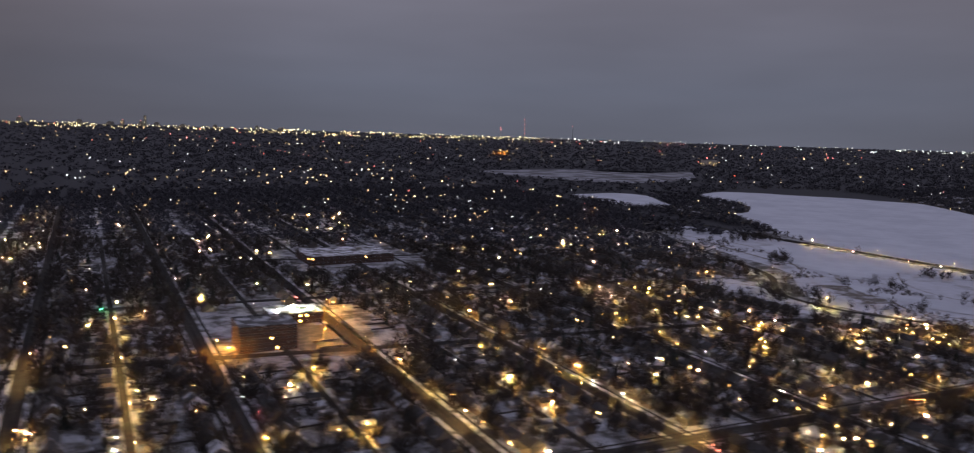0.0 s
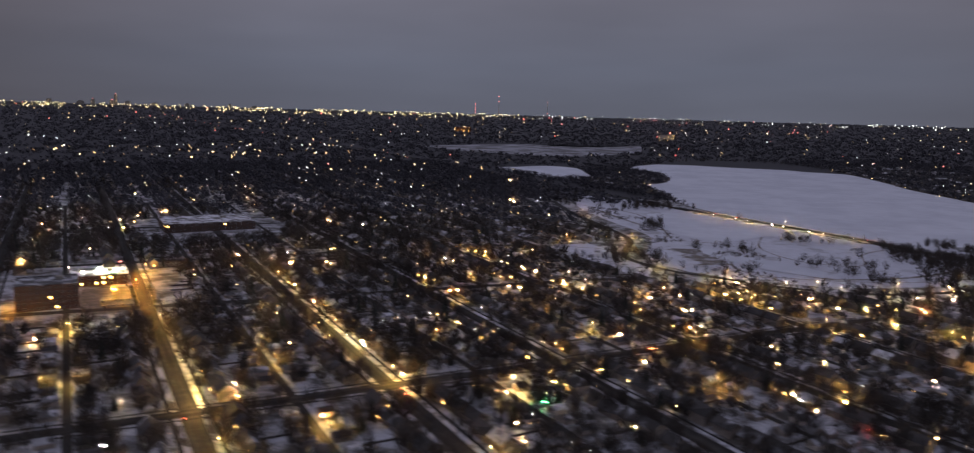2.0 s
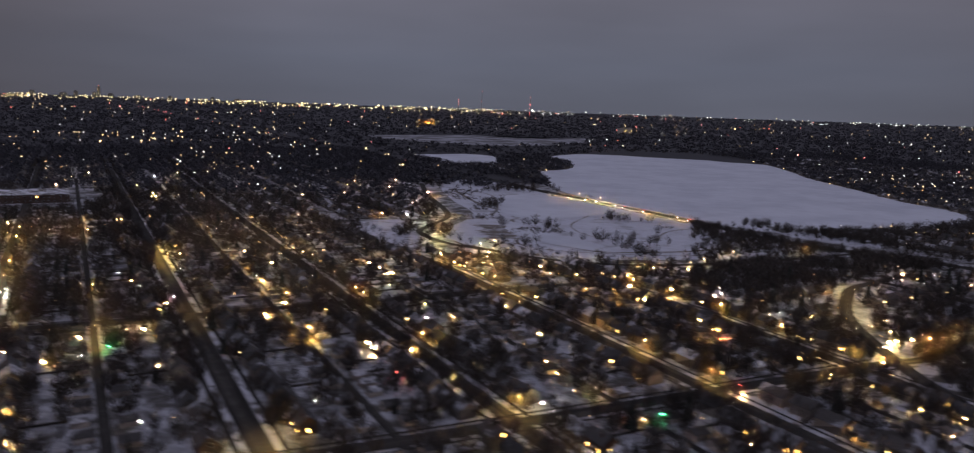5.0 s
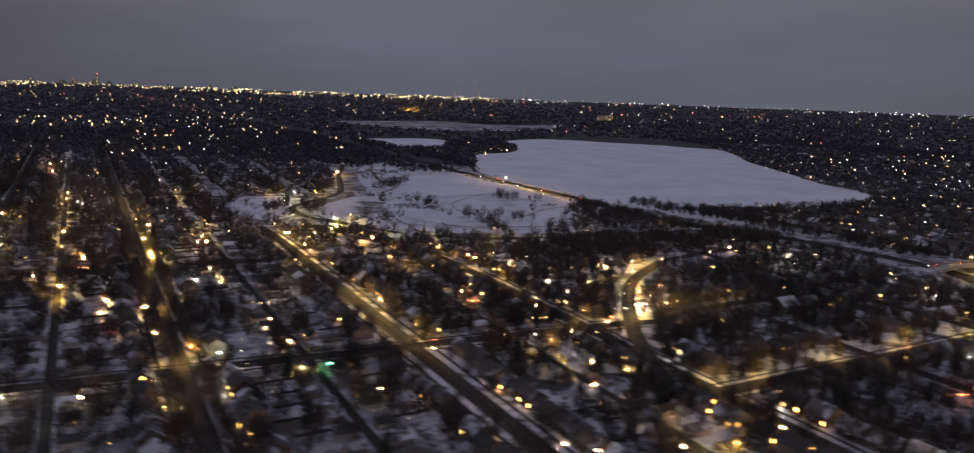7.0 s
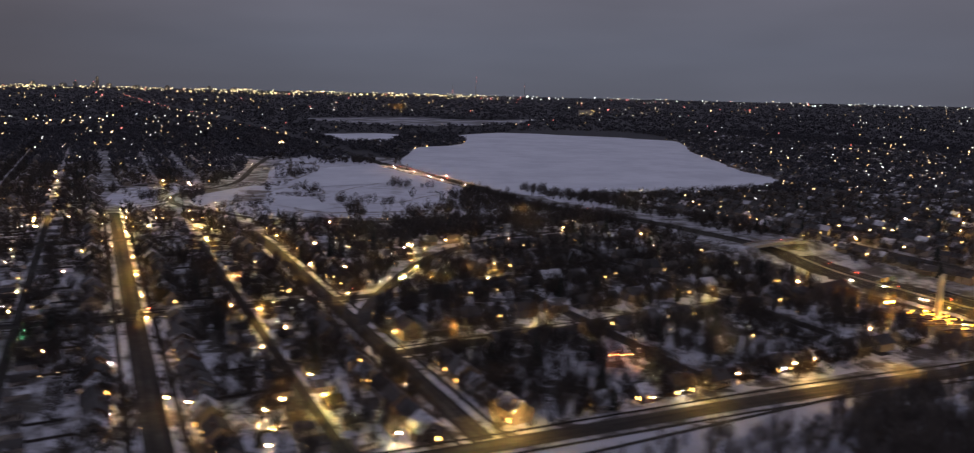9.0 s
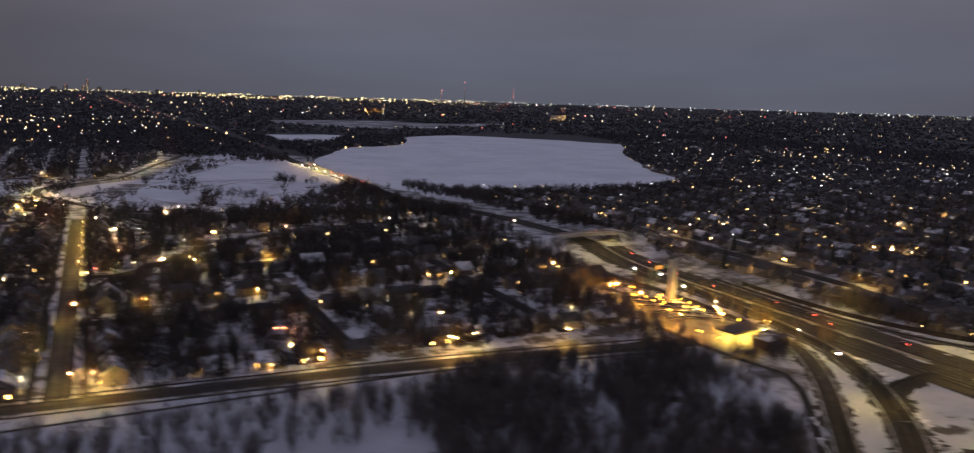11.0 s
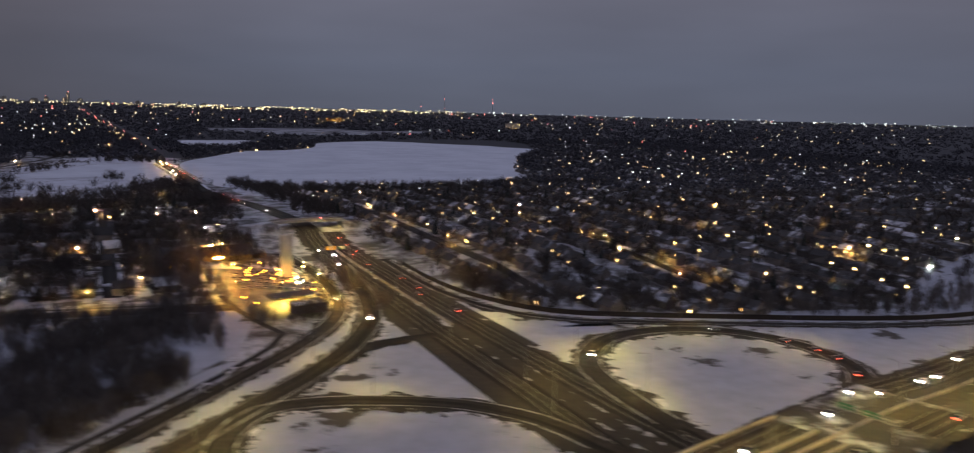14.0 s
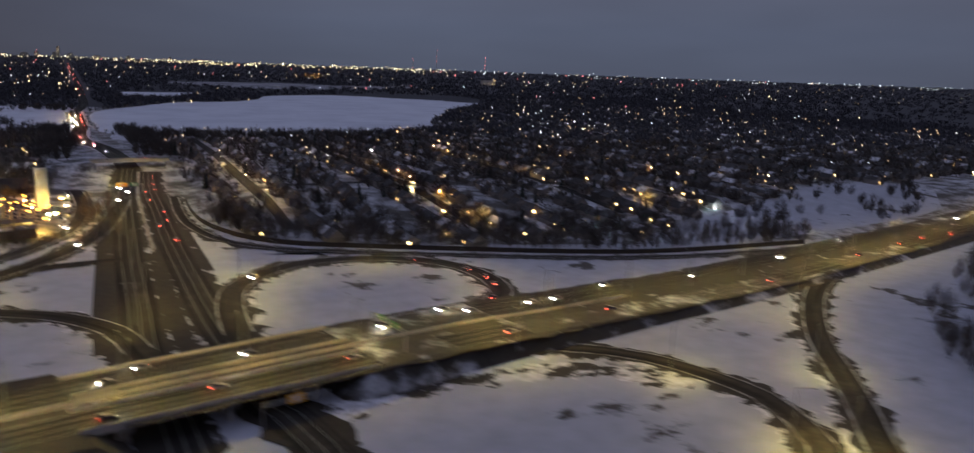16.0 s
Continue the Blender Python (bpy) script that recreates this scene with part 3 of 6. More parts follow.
for k, (road, w) in enumerate(((X_WEST, 14), (X_EAST, 13.5))):
    span = [q for q in spline(road, 6.0) if 962 < q.x < 1046]
    sweep("bridge_deck_%d" % (k + 1), span[::3] + [span[-1]], [(-w / 2, -0.03), (w / 2, -0.03), (w / 2, -1.4), (-w / 2, -1.4)], CONCRETE, "concrete highway bridge deck on piers", "bridge")
    for s, side in enumerate((-1, 1)):
        o = side * (w / 2 + 0.25)
        sweep("parapet_%d" % (2 * k + s + 1), span[::3] + [span[-1]], [(o - 0.22, -1.2), (o - 0.22, 0.95), (o + 0.22, 0.95), (o + 0.22, -1.2)], CONCRETE, "concrete bridge parapet", "parapet")
sweep("barrier_1", mid[1:9], [(-0.4, -0.3), (-0.15, 0.9), (0.15, 0.9), (0.4, -0.3)], CONCRETE, "concrete median barrier between carriageways", "barrier")
sweep("barrier_2", [(1017, 60), (1010, -20), (1007, -85), (1003, -205)], [(-0.35, -0.1), (-0.15, 1.0), (0.15, 1.0), (0.35, -0.1)], CONCRETE, "concrete median barrier", "barrier", True)
WALL_LINE = [(1036, -60), (1034, -105), (1036, -145), (1046, -182), (1067, -209), (1093, -225), (1128, -243), (1198, -277), (1253, -294), (1345, -303)]
sweep("noise_wall_1", WALL_LINE, [(-0.2, -0.2), (-0.2, 2.6), (0.2, 2.6), (0.2, -0.2)], DARKWOOD, "long low dark timber noise wall along the ramp", "noise wall", True)
PIER = bmesh.new()
for dy in (-5, 0, 5):
    tube(PIER, (0, dy, 0), (0, dy, 5.2), 0.55, 0.55, 8)
box(PIER, 0, 0, 5.2, 1.3, 14, 0.9, 0.08)
pier_mesh = bpy.data.meshes.new("bridge_pier")
PIER.to_mesh(pier_mesh)
PIER.free()
pier_mesh.materials.append(CONCRETE)
for road in (X_WEST, X_EAST):
    for px in (975, 1000, 1026):
        q = min(spline(road, 3.0), key=lambda v: abs(v.x - px))
        ob = tagged(new("bridge_pier", pier_mesh), "three-column concrete bridge pier under the deck", "bridge pier", "bridge piers")
        ob.matrix_basis = pose(q.x, q.y, -8.05, 0, 0, 12)

# overpass over the sunken avenue north of the junction
sweep("bridge_deck_3", [(984, 78, 3.3), (1013, 81, 3.6), (1042, 78, 3.3)], [(-5, 0), (5, 0), (5, -1.2), (-5, -1.2)], CONCRETE, "small concrete overpass across the avenue", "bridge")
for s, o in enumerate((-5.2, 5.2)):
    sweep("parapet_%d" % (s + 7), [(984, 78, 3.3), (1013, 81, 3.6), (1042, 78, 3.3)], [(o - 0.2, -1.1), (o - 0.2, 1.0), (o + 0.2, 1.0), (o + 0.2, -1.1)], CONCRETE, "concrete bridge parapet", "parapet")
sweep("embankment_3", [(945, 76, 0.5), (987, 78, 3.2)], [(-14, -99), (-5, 0), (5, 0), (14, -99)], SNOW, "snowy bridge approach", "embankment")
sweep("embankment_4", [(1039, 78, 3.2), (1085, 76, 0.5)], [(-14, -99), (-5, 0), (5, 0), (14, -99)], SNOW, "snowy bridge approach", "embankment")
# causeway over the lake
sweep("causeway", [(985, 515), (984, 660), (983, 810)], [(-17, -99), (-11, 1.3), (11, 1.3), (17, -99)], PATCHY, "causeway carrying the avenue over the frozen lake", "causeway", True)
ribbon("road_106", [(985, 470), (985, 515), (984, 660), (983, 810), (985, 850)], 16, ASPHALT, 1.42, label="lit causeway roadway across the frozen lake")
for s, o in enumerate((-10.6, 10.6)):
    sweep("parapet_%d" % (s + 9), [(985, 515), (984, 660), (983, 810)], [(o - 0.25, 1.0), (o - 0.25, 1.95), (o + 0.25, 1.95), (o + 0.25, 1.0)], PALE, "pale stone causeway parapet", "parapet", True)


# ---- trees ----
rng = np.random.default_rng(7)


def twig_tree(n, height, width, tri_width, trunk=True, seed=0):
    """A bare tree as slender triangles: trunk, limbs and twigs."""
    r = np.random.default_rng(seed)
    out = []
    if trunk:
        for k in range(3):
            a, b = 2.094 * k, 2.094 * (k + 1)
            w = 0.32
            p = [np.array((w * math.cos(t), w * math.sin(t), -0.5)) for t in (a, b)]
            top = np.array((0.0, 0.0, height * 0.8))
            out += [p[0], p[1], top]
    tips = r.normal(size=(n, 3))
    tips /= np.linalg.norm(tips, axis=1)[:, None]
    rad = r.uniform(0.35, 1.0, n) ** 0.5
    c = np.array((0, 0, height * 0.62))
    tips = c + tips * rad[:, None] * np.array((width / 2, width / 2, height * 0.40))
    foot = np.stack([tips[:, 0] * r.uniform(0.1, 0.65, n), tips[:, 1] * r.uniform(0.1, 0.65, n), np.clip(tips[:, 2] - r.uniform(0.1, 0.42, n) * height, height * 0.16, None)], -1)
    side = np.cross(tips - foot, r.normal(size=(n, 3)))
    side /= np.linalg.norm(side, axis=1)[:, None] + 1e-6
    w = tri_width * r.uniform(0.6, 1.4, n)[:, None]
    t = np.stack([foot - side * w / 2, foot + side * w / 2, tips], 1).reshape(-1, 3)
    return np.concatenate([np.array(out).reshape(-1, 3), t]) if out else t


def fir_tree(tiers, height, width, seed=0):
    r = np.random.default_rng(seed)
    out = []
    for k in range(tiers):
        f = k / tiers
        z0, z1 = height * (0.10 + 0.75 * f), height * (0.10 + 0.75 * f) + height * 0.26
        n = 7
        ph = r.uniform(0, 6)
        for j in range(n):
            a, b = ph + 2 * math.pi * j / n, ph + 2 * math.pi * (j + 1) / n
            w = width / 2 * (1 - f) * r.uniform(0.75, 1.15)
            out += [(w * math.cos(a), w * math.sin(a), z0 - 0.4), (w * math.cos(b) * 0.8, w * math.sin(b) * 0.8, z0 + 0.3), (0, 0, min(z1, height))]
    return np.array(out, float)


def scatter(name, kinds, x, y, size, mat, label, category="trees"):
    """Many trees as one mesh; each takes one of the given shapes, turned and scaled."""
    chunks = []
    pick = rng.integers(0, len(kinds), len(x))
    turn = rng.uniform(0, 2 * math.pi, len(x))
    z = land(x, y)
    for k, shape in enumerate(kinds):
        m = pick == k
        if not m.any():
            continue
        c, s = np.cos(turn[m])[:, None], np.sin(turn[m])[:, None]
        sc = size[m][:, None]
        sx, sy, sz = shape[:, 0][None], shape[:, 1][None], shape[:, 2][None]
        v = np.stack([x[m][:, None] + sc * (c * sx - s * sy), y[m][:, None] + sc * (s * sx + c * sy), z[m][:, None] + sc * sz], -1)
        chunks.append(v.reshape(-1, 3))
    return tagged(triangles_object(name, np.concatenate(chunks), mat), label, category, kind="stuff")


def clear_of_roads(x, y, gap):
    ok = np.ones(x.shape, bool)
    west = x < 960
    for x0 in AVENUES:
        ok &= ~(west & (np.abs(x - avenue(x0, y)) < gap))
    for x0 in ALLEYS:
        ok &= ~(west & (np.abs(x - avenue(x0, y)) < 3.5))
    for c in STREETS:
        ok &= ~((x > c[2]) & (x < c[3]) & (np.abs(y - street(c, x)) < gap))
    for x0 in range(1080, 2200, 70):
        ok &= ~((x > 1045) & (np.abs(x - avenue(x0, y)) < gap) & (y < 340))
    return ok


ALL_CURVES = [CEDAR_N, RAMP_NW, FRONTAGE, RAMP_NE, [(840, 980), (789, 852), (725, 660), (668, 592), (638, 553), (636, 493), (657, 445), (688, 385), (736, 343), (800, 322), (900, 308), (980, 296)], [(660, 18), (686, 62), (742, 132), (795, 172), (841, 195), (930, 205)]]
ALL_CURVES = [np.array([(q.x, q.y) for q in spline([(p[0], p[1], 0) for p in c], 10.0)]) for c in ALL_CURVES]


def near_curve(x, y, gap):
    res = np.zeros(x.shape, bool)
    for c in ALL_CURVES:
        for k in range(0, len(c), 400):
            d = np.min(np.hypot(x[:, None] - c[None, k:k + 400, 0], y[:, None] - c[None, k:k + 400, 1]), 1)
            res |= d < gap
    return res


JUNCTION = [(905, -120), (985, -40), (1030, -40), (1040, -150), (1060, -205), (1350, -296), (1620, -180), (1900, -170), (1900, -300), (1420, -480), (1100, -720), (780, -640), (700, -420), (860, -240)]
CHURCH = [(895, -40), (985, -30), (990, -120), (985, -165), (925, -175), (905, -130)]
CLINIC = [(76, 505), (196, 500), (208, 650), (92, 660)]
SCHOOL = [(215, 790), (345, 780), (355, 930), (215, 930)]
FIELD_NE = [(1235, -285), (1310, -235), (1400, -205), (1540, -165), (1610, -190), (1560, -250), (1400, -280)]


def open_ground(x, y):
    """Where neither houses nor street trees stand."""
    no = np.zeros(x.shape, bool)
    for outline in (LAKE_EDGE, LAGOON_EDGE, POND_EDGE, FARLAKE_EDGE, LINKS_EDGE, PARK_EDGE, JUNCTION, CHURCH, CLINIC, SCHOOL, FIELD_NE):
        no |= inside(outline, x, y)
    no |= (y < -126) & (x < 1000)
    no |= (np.abs(x - 1000) < 45) & (y > -100) & (y < 1200)
    return no


def random_points(n, x0, x1, y0, y1):
    return rng.uniform(x0, x1, n), rng.uniform(y0, y1, n)


BARE_NEAR = [twig_tree(112, 13, 11.5, 0.30, True, k) for k in range(6)]
BARE_MID = [twig_tree(40, 13, 12, 0.58, True, 20 + k) for k in range(6)]
BARE_FAR = [twig_tree(13, 13, 14, 1.3, False, 40 + k) for k in range(6)]
FIRS = [fir_tree(5, 14, 6.5, 60 + k) for k in range(4)]
CLUMP = [twig_tree(13, 12, 34, 5.0, False, 80 + k) for k in range(5)]

tx, ty = random_points(46000, -500, 1010, -130, 1750)
keep = ~open_ground(tx, ty) & clear_of_roads(tx, ty, 6.5) & ~near_curve(tx, ty, 9)
tx, ty = tx[keep], ty[keep]
depth = SA * tx + CA * ty
NEARD = 480
ex, ey = random_points(30000, 1040, 2500, -300, 1500)
keep = ~open_ground(ex, ey) & clear_of_roads(ex, ey, 6.5) & ~near_curve(ex, ey, 8)
ex, ey = ex[keep], ey[keep]
ax, ay = np.concatenate([tx, ex]), np.concatenate([ty, ey])
ad = SA * ax + CA * ay + np.where(ax > 1040, 100, 0)
ahead = (ad > 130) & ((ax * CA - ay * SA) > -900)
thin = rng.uniform(size=len(ax)) < np.where((ax > 545) & (ax < 940) & (ay < 68), 0.55, np.where((ad < NEARD) & (ax < 1000), 0.68, np.where(ax < 560, 0.9, 0.72)))
near, middle, far = ahead & thin & (ad < NEARD), ahead & thin & (ad >= NEARD) & (ad < 1000), ahead & (ad >= 1000)
tall = rng.uniform(0.55, 1.2, len(ax))
TREE_NEAR = np.flatnonzero(near)
THINGS = set(TREE_NEAR[np.argsort(ad[TREE_NEAR])[:240]])
near_stuff = np.array([i for i in TREE_NEAR if i not in THINGS])
fir = rng.uniform(size=len(ax)) < 0.06
scatter("bare_trees", BARE_NEAR, ax[near_stuff], ay[near_stuff], tall[near_stuff], BARK, "leafless dark street and garden trees among the houses")
scatter("bare_trees", BARE_MID, ax[middle & ~fir], ay[middle & ~fir], tall[middle & ~fir], BARK, "leafless dark trees over the neighbourhood")
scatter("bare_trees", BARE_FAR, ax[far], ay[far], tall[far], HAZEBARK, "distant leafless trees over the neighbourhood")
scatter("fir_trees", FIRS, ax[(near | middle) & fir], ay[(near | middle) & fir], tall[(near | middle) & fir], NEEDLE, "dark conifers among the houses")
# park trees and the two woods beside them
px, py = random_points(5200, 560, 985, 300, 1040)
keep = inside(PARK_EDGE, px, py) & ~inside(LAGOON_EDGE, px, py) & ~inside(POND_EDGE, px, py) & ~near_curve(px, py, 7)
clump = np.array([noise.noise(Vector((a / 75, b / 75, 3.0))) + 0.35 * noise.noise(Vector((a / 22, b / 22, 6.0))) for a, b in zip(px, py)]) > 0.27
keep &= clump
scatter("park_trees", BARE_MID, px[keep], py[keep], rng.uniform(0.55, 1.25, keep.sum()), BARK, "bare park trees and scrub on snow")
qx, qy = random_points(3600, 690, 982, 205, 500)
keep = (qy < 330 + 1.0 * (qx - 800)) & (qx > 980 - (qy - 200) * 0 - 270) & ~near_curve(qx, qy, 9) & ~inside(LAGOON_EDGE, qx, qy) & (rng.uniform(size=3600) < np.where(qy < 330, 0.7, 0.4)) & (qx > 760 - 0.2 * qy)
keep &= np.array([noise.noise(Vector((a / 38, c / 38, 4.0))) for a, c in zip(qx, qy)]) > -0.2
scatter("park_trees", BARE_MID, qx[keep], qy[keep], rng.uniform(0.6, 1.2, keep.sum()), BARK, "dense bare wood at the edge of the park")
BUSH = [twig_tree(26, 3.2, 6, 0.4, False, 150 + k) for k in range(4)]
ux, uy = random_points(8000, 560, 985, 300, 1040)
keep = inside(PARK_EDGE, ux, uy) & ~inside(LAGOON_EDGE, ux, uy) & ~near_curve(ux, uy, 5)
keep &= np.array([noise.noise(Vector((a / 80, c / 60, 7.0))) + 0.3 * noise.noise(Vector((a / 20, c / 20, 2.0))) for a, c in zip(ux, uy)]) > 0.3
scatter("scrub", BUSH, ux[keep], uy[keep], rng.uniform(0.5, 1.3, keep.sum()), TWIG, "low bare scrub and reeds on the snowy park", "scrub")
vx, vy = random_points(3000, -420, 470, 200, 900)
keep = clear_of_roads(vx, vy, 4.4) & ~open_ground(vx, vy) & (SA * vx + CA * vy > 420)
keep &= np.array([noise.noise(Vector((a / 70, c / 70, 2.0))) for a, c in zip(vx, vy)]) > -0.15
scatter("bare_trees", BARE_MID, vx[keep], vy[keep], rng.uniform(0.9, 1.45, keep.sum()), BARK, "thick dark trees over the western blocks")
ky = np.repeat(np.arange(-115.0, 420.0, 8.5), 2)
kx = avenue(460, ky) + np.tile((-6.0, 6.0), len(ky) // 2) + rng.uniform(-0.8, 0.8, len(ky))
ky = ky + rng.uniform(-2.5, 2.5, len(ky))
keep = np.min([np.abs(ky - street(c, kx)) for c in STREETS], 0) > 9
scatter("street_trees", BARE_NEAR, kx[keep], ky[keep], rng.uniform(0.75, 1.15, keep.sum()), BARK, "old bare trees arching over a residential avenue")
for x0, y0 in ((-139, 250), (-38, 250), (64, 250), (164, 420), (261, 480), (362, 480), (460, 420)):
    ky = np.repeat(np.arange(float(y0), 1400.0, 10.5), 2)
    kx = avenue(x0, ky) + np.tile((-6.2, 6.2), len(ky) // 2) + rng.uniform(-1.0, 1.0, len(ky))
    ky = ky + rng.uniform(-3.5, 3.5, len(ky))
    keep = (np.min([np.abs(ky - street(c, kx)) for c in STREETS], 0) > 9) & (rng.uniform(size=len(ky)) < 0.8) & ~open_ground(kx, ky)
    scatter("street_trees", BARE_MID, kx[keep], ky[keep], rng.uniform(0.6, 1.1, keep.sum()), BARK, "bare trees lining a residential avenue")
# lake shore trees
sx, sy = random_points(6500, 1000, 2250, 300, 1800)
shore = inside([(p[0] + (p[0] - 1450) * 0.06, p[1] + (p[1] - 950) * 0.05) for p in LAKE_EDGE], sx, sy) & ~inside(LAKE_EDGE, sx, sy)
scatter("shore_trees", BARE_MID, sx[shore], sy[shore], rng.uniform(0.4, 0.85, shore.sum()), BARK, "bare trees along the lake shore")
nx_, ny_ = random_points(500, 1235, 1620, -285, -160)
keep = inside(FIELD_NE, nx_, ny_) & (np.array([noise.noise(Vector((a / 40, c / 40, 1.0))) for a, c in zip(nx_, ny_)]) > 0.05)
scatter("field_trees", BARE_NEAR, nx_[keep], ny_[keep], rng.uniform(0.35, 0.9, keep.sum()), BARK, "scattered bare trees and scrub in the snow field")
kx, ky = np.concatenate([rng.uniform(945, 972, 170), rng.uniform(1022, 1052, 170)]), rng.uniform(112, 480, 340)
scatter("avenue_trees", BARE_NEAR, kx, ky, rng.uniform(0.5, 1.1, 340), BARK, "bare trees lining the avenue to the lake")
hx, hy = random_points(420, 1030, 1500, 325, 385)
scatter("shore_trees", BARE_MID, hx, hy, rng.uniform(0.6, 1.1, 420), BARK, "row of bare trees on the near shore")
# the wood south of the last street, and the one beside the outer ramp
THICKET = [twig_tree(120, 13, 8.5, 0.16, True, 120 + k) for k in range(7)]
WOOD_S = [(764, -172), (800, -154), (850, -156), (898, -164), (900, -200), (878, -240), (848, -270), (800, -300), (745, -300), (752, -230)]
WOOD_E = [(1236, -456), (1262, -434), (1300, -408), (1385, -374), (1430, -352), (1510, -348), (1450, -440), (1310, -545), (1200, -515)]
for outline, n in ((WOOD_S, 2100), (WOOD_E, 2600)):
    xs, ys = [p[0] for p in outline], [p[1] for p in outline]
    wx, wy = random_points(n, min(xs), max(xs), min(ys), max(ys))
    keep = inside(outline, wx, wy)
    keep &= np.array([noise.noise(Vector((a / 30, c / 30, 9.0))) for a, c in zip(wx, wy)]) > -0.28
    scatter("wood", THICKET, wx[keep], wy[keep], rng.uniform(0.5, 1.1, keep.sum()), TWIG, "dense leafless grey-brown wood on snowy ground")
wx, wy = random_points(520, 600, 905, -195, -150)
scatter("wood", THICKET, wx, wy, rng.uniform(0.4, 0.95, 520), TWIG, "thin row of bare trees along the footpath")
mx, my = random_points(1700, 590, 905, -122, 130)
keep = clear_of_roads(mx, my, 6) & ~near_curve(mx, my, 8)
scatter("wood", THICKET, mx[keep], my[keep], rng.uniform(0.5, 1.1, keep.sum()), BARK, "bare trees thick between the houses")
c = np.array([(q.x, q.y) for q in spline([(p[0], p[1], 0) for p in WALL_LINE], 4.0)])
pick = rng.integers(20, len(c), 420)
scatter("wood", THICKET, c[pick, 0] + rng.uniform(4, 40, 420) * 0.4, c[pick, 1] + rng.uniform(4, 44, 420), rng.uniform(0.45, 1.0, 420), TWIG, "strip of bare trees behind the noise wall")
lx, ly = np.concatenate([rng.uniform(880, 912, 110), rng.uniform(905, 960, 70), rng.uniform(975, 990, 25), rng.uniform(908, 958, 34), rng.uniform(916, 948, 16)]), np.concatenate([rng.uniform(-150, -20, 110), rng.uniform(-8, 60, 70), rng.uniform(-170, -60, 25), rng.uniform(-66, -52, 34), rng.uniform(-178, -169, 16)])
scatter("wood", THICKET, lx, ly, rng.uniform(0.55, 1.1, len(lx)), TWIG, "bare trees around the church and its car park")

# the far city's tree cover
fs = 1250 + (9330 - 1250) * rng.uniform(size=23000) ** 1.25
fr = rng.uniform(-0.7, 0.7, 23000) * fs + 570 + rng.uniform(-700, 700, 23000)
FX, FY = CA * fr + SA * fs, -SA * fr + CA * fs
keep = ~(inside(LAKE_EDGE, FX, FY) | inside(FARLAKE_EDGE, FX, FY) | inside(LINKS_EDGE, FX, FY)) & (np.abs(FX - 1006) > 22)
FX, FY = FX[keep], FY[keep]
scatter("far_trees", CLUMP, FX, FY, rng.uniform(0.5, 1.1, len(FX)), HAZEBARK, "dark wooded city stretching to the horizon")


# ---- houses ----
def gable_mesh(w, d, h, pitch):
    """Walls with gables, and a roof with thickness and eaves."""
    bm = bmesh.new()
    x, y = w / 2, d / 2
    r = h + x * pitch
    pts = [(-x, -y, 0), (x, -y, 0), (x, y, 0), (-x, y, 0), (-x, -y, h), (x, -y, h), (x, y, h), (-x, y, h), (0, -y, r), (0, y, r)]
    v = [bm.verts.new(p) for p in pts]
    for f in ((0, 1, 5, 8, 4), (2, 3, 7, 9, 6), (1, 2, 6, 5), (3, 0, 4, 7)):
        bm.faces.new([v[k] for k in f])
    roof = bmesh.new()
    o, t = 0.45, 0.22
    for s in (-1, 1):
        a = [(s * (x + o), h - o * pitch), (0, r), (0, r + t), (s * (x + o), h - o * pitch + t)]
        vs = [[roof.verts.new((px_, yy, pz)) for px_, pz in a] for yy in (-y - o, y + o)]
        for k in range(4):
            roof.faces.new([vs[0][k], vs[0][(k + 1) % 4], vs[1][(k + 1) % 4], vs[1][k]])
        roof.faces.new(vs[0])
        roof.faces.new(vs[1][::-1])
    return bm, roof


def window_mesh(name, pane):
    bm = bmesh.new()
    box(bm, 0, 0, 0, 0.10, 1.25, 1.5)
    for f in bm.faces:
        f.material_index = 0
    g = bmesh.ops.create_cube(bm, size=1.0, matrix=pose(0.04, 0, 0) @ Matrix.Diagonal((0.06, 1.05, 1.3, 1)))
    for f in {f for vv in g["verts"] for f in vv.link_faces}:
        f.material_index = 1
    me = bpy.data.meshes.new(name)
    bm.to_mesh(me)
    bm.free()
    me.materials.append(SIGNWHITE)
    me.materials.append(pane)
    return me


WIN_DARK, WIN_LIT = window_mesh("window", DARKPANE), window_mesh("window", WARMPANE)


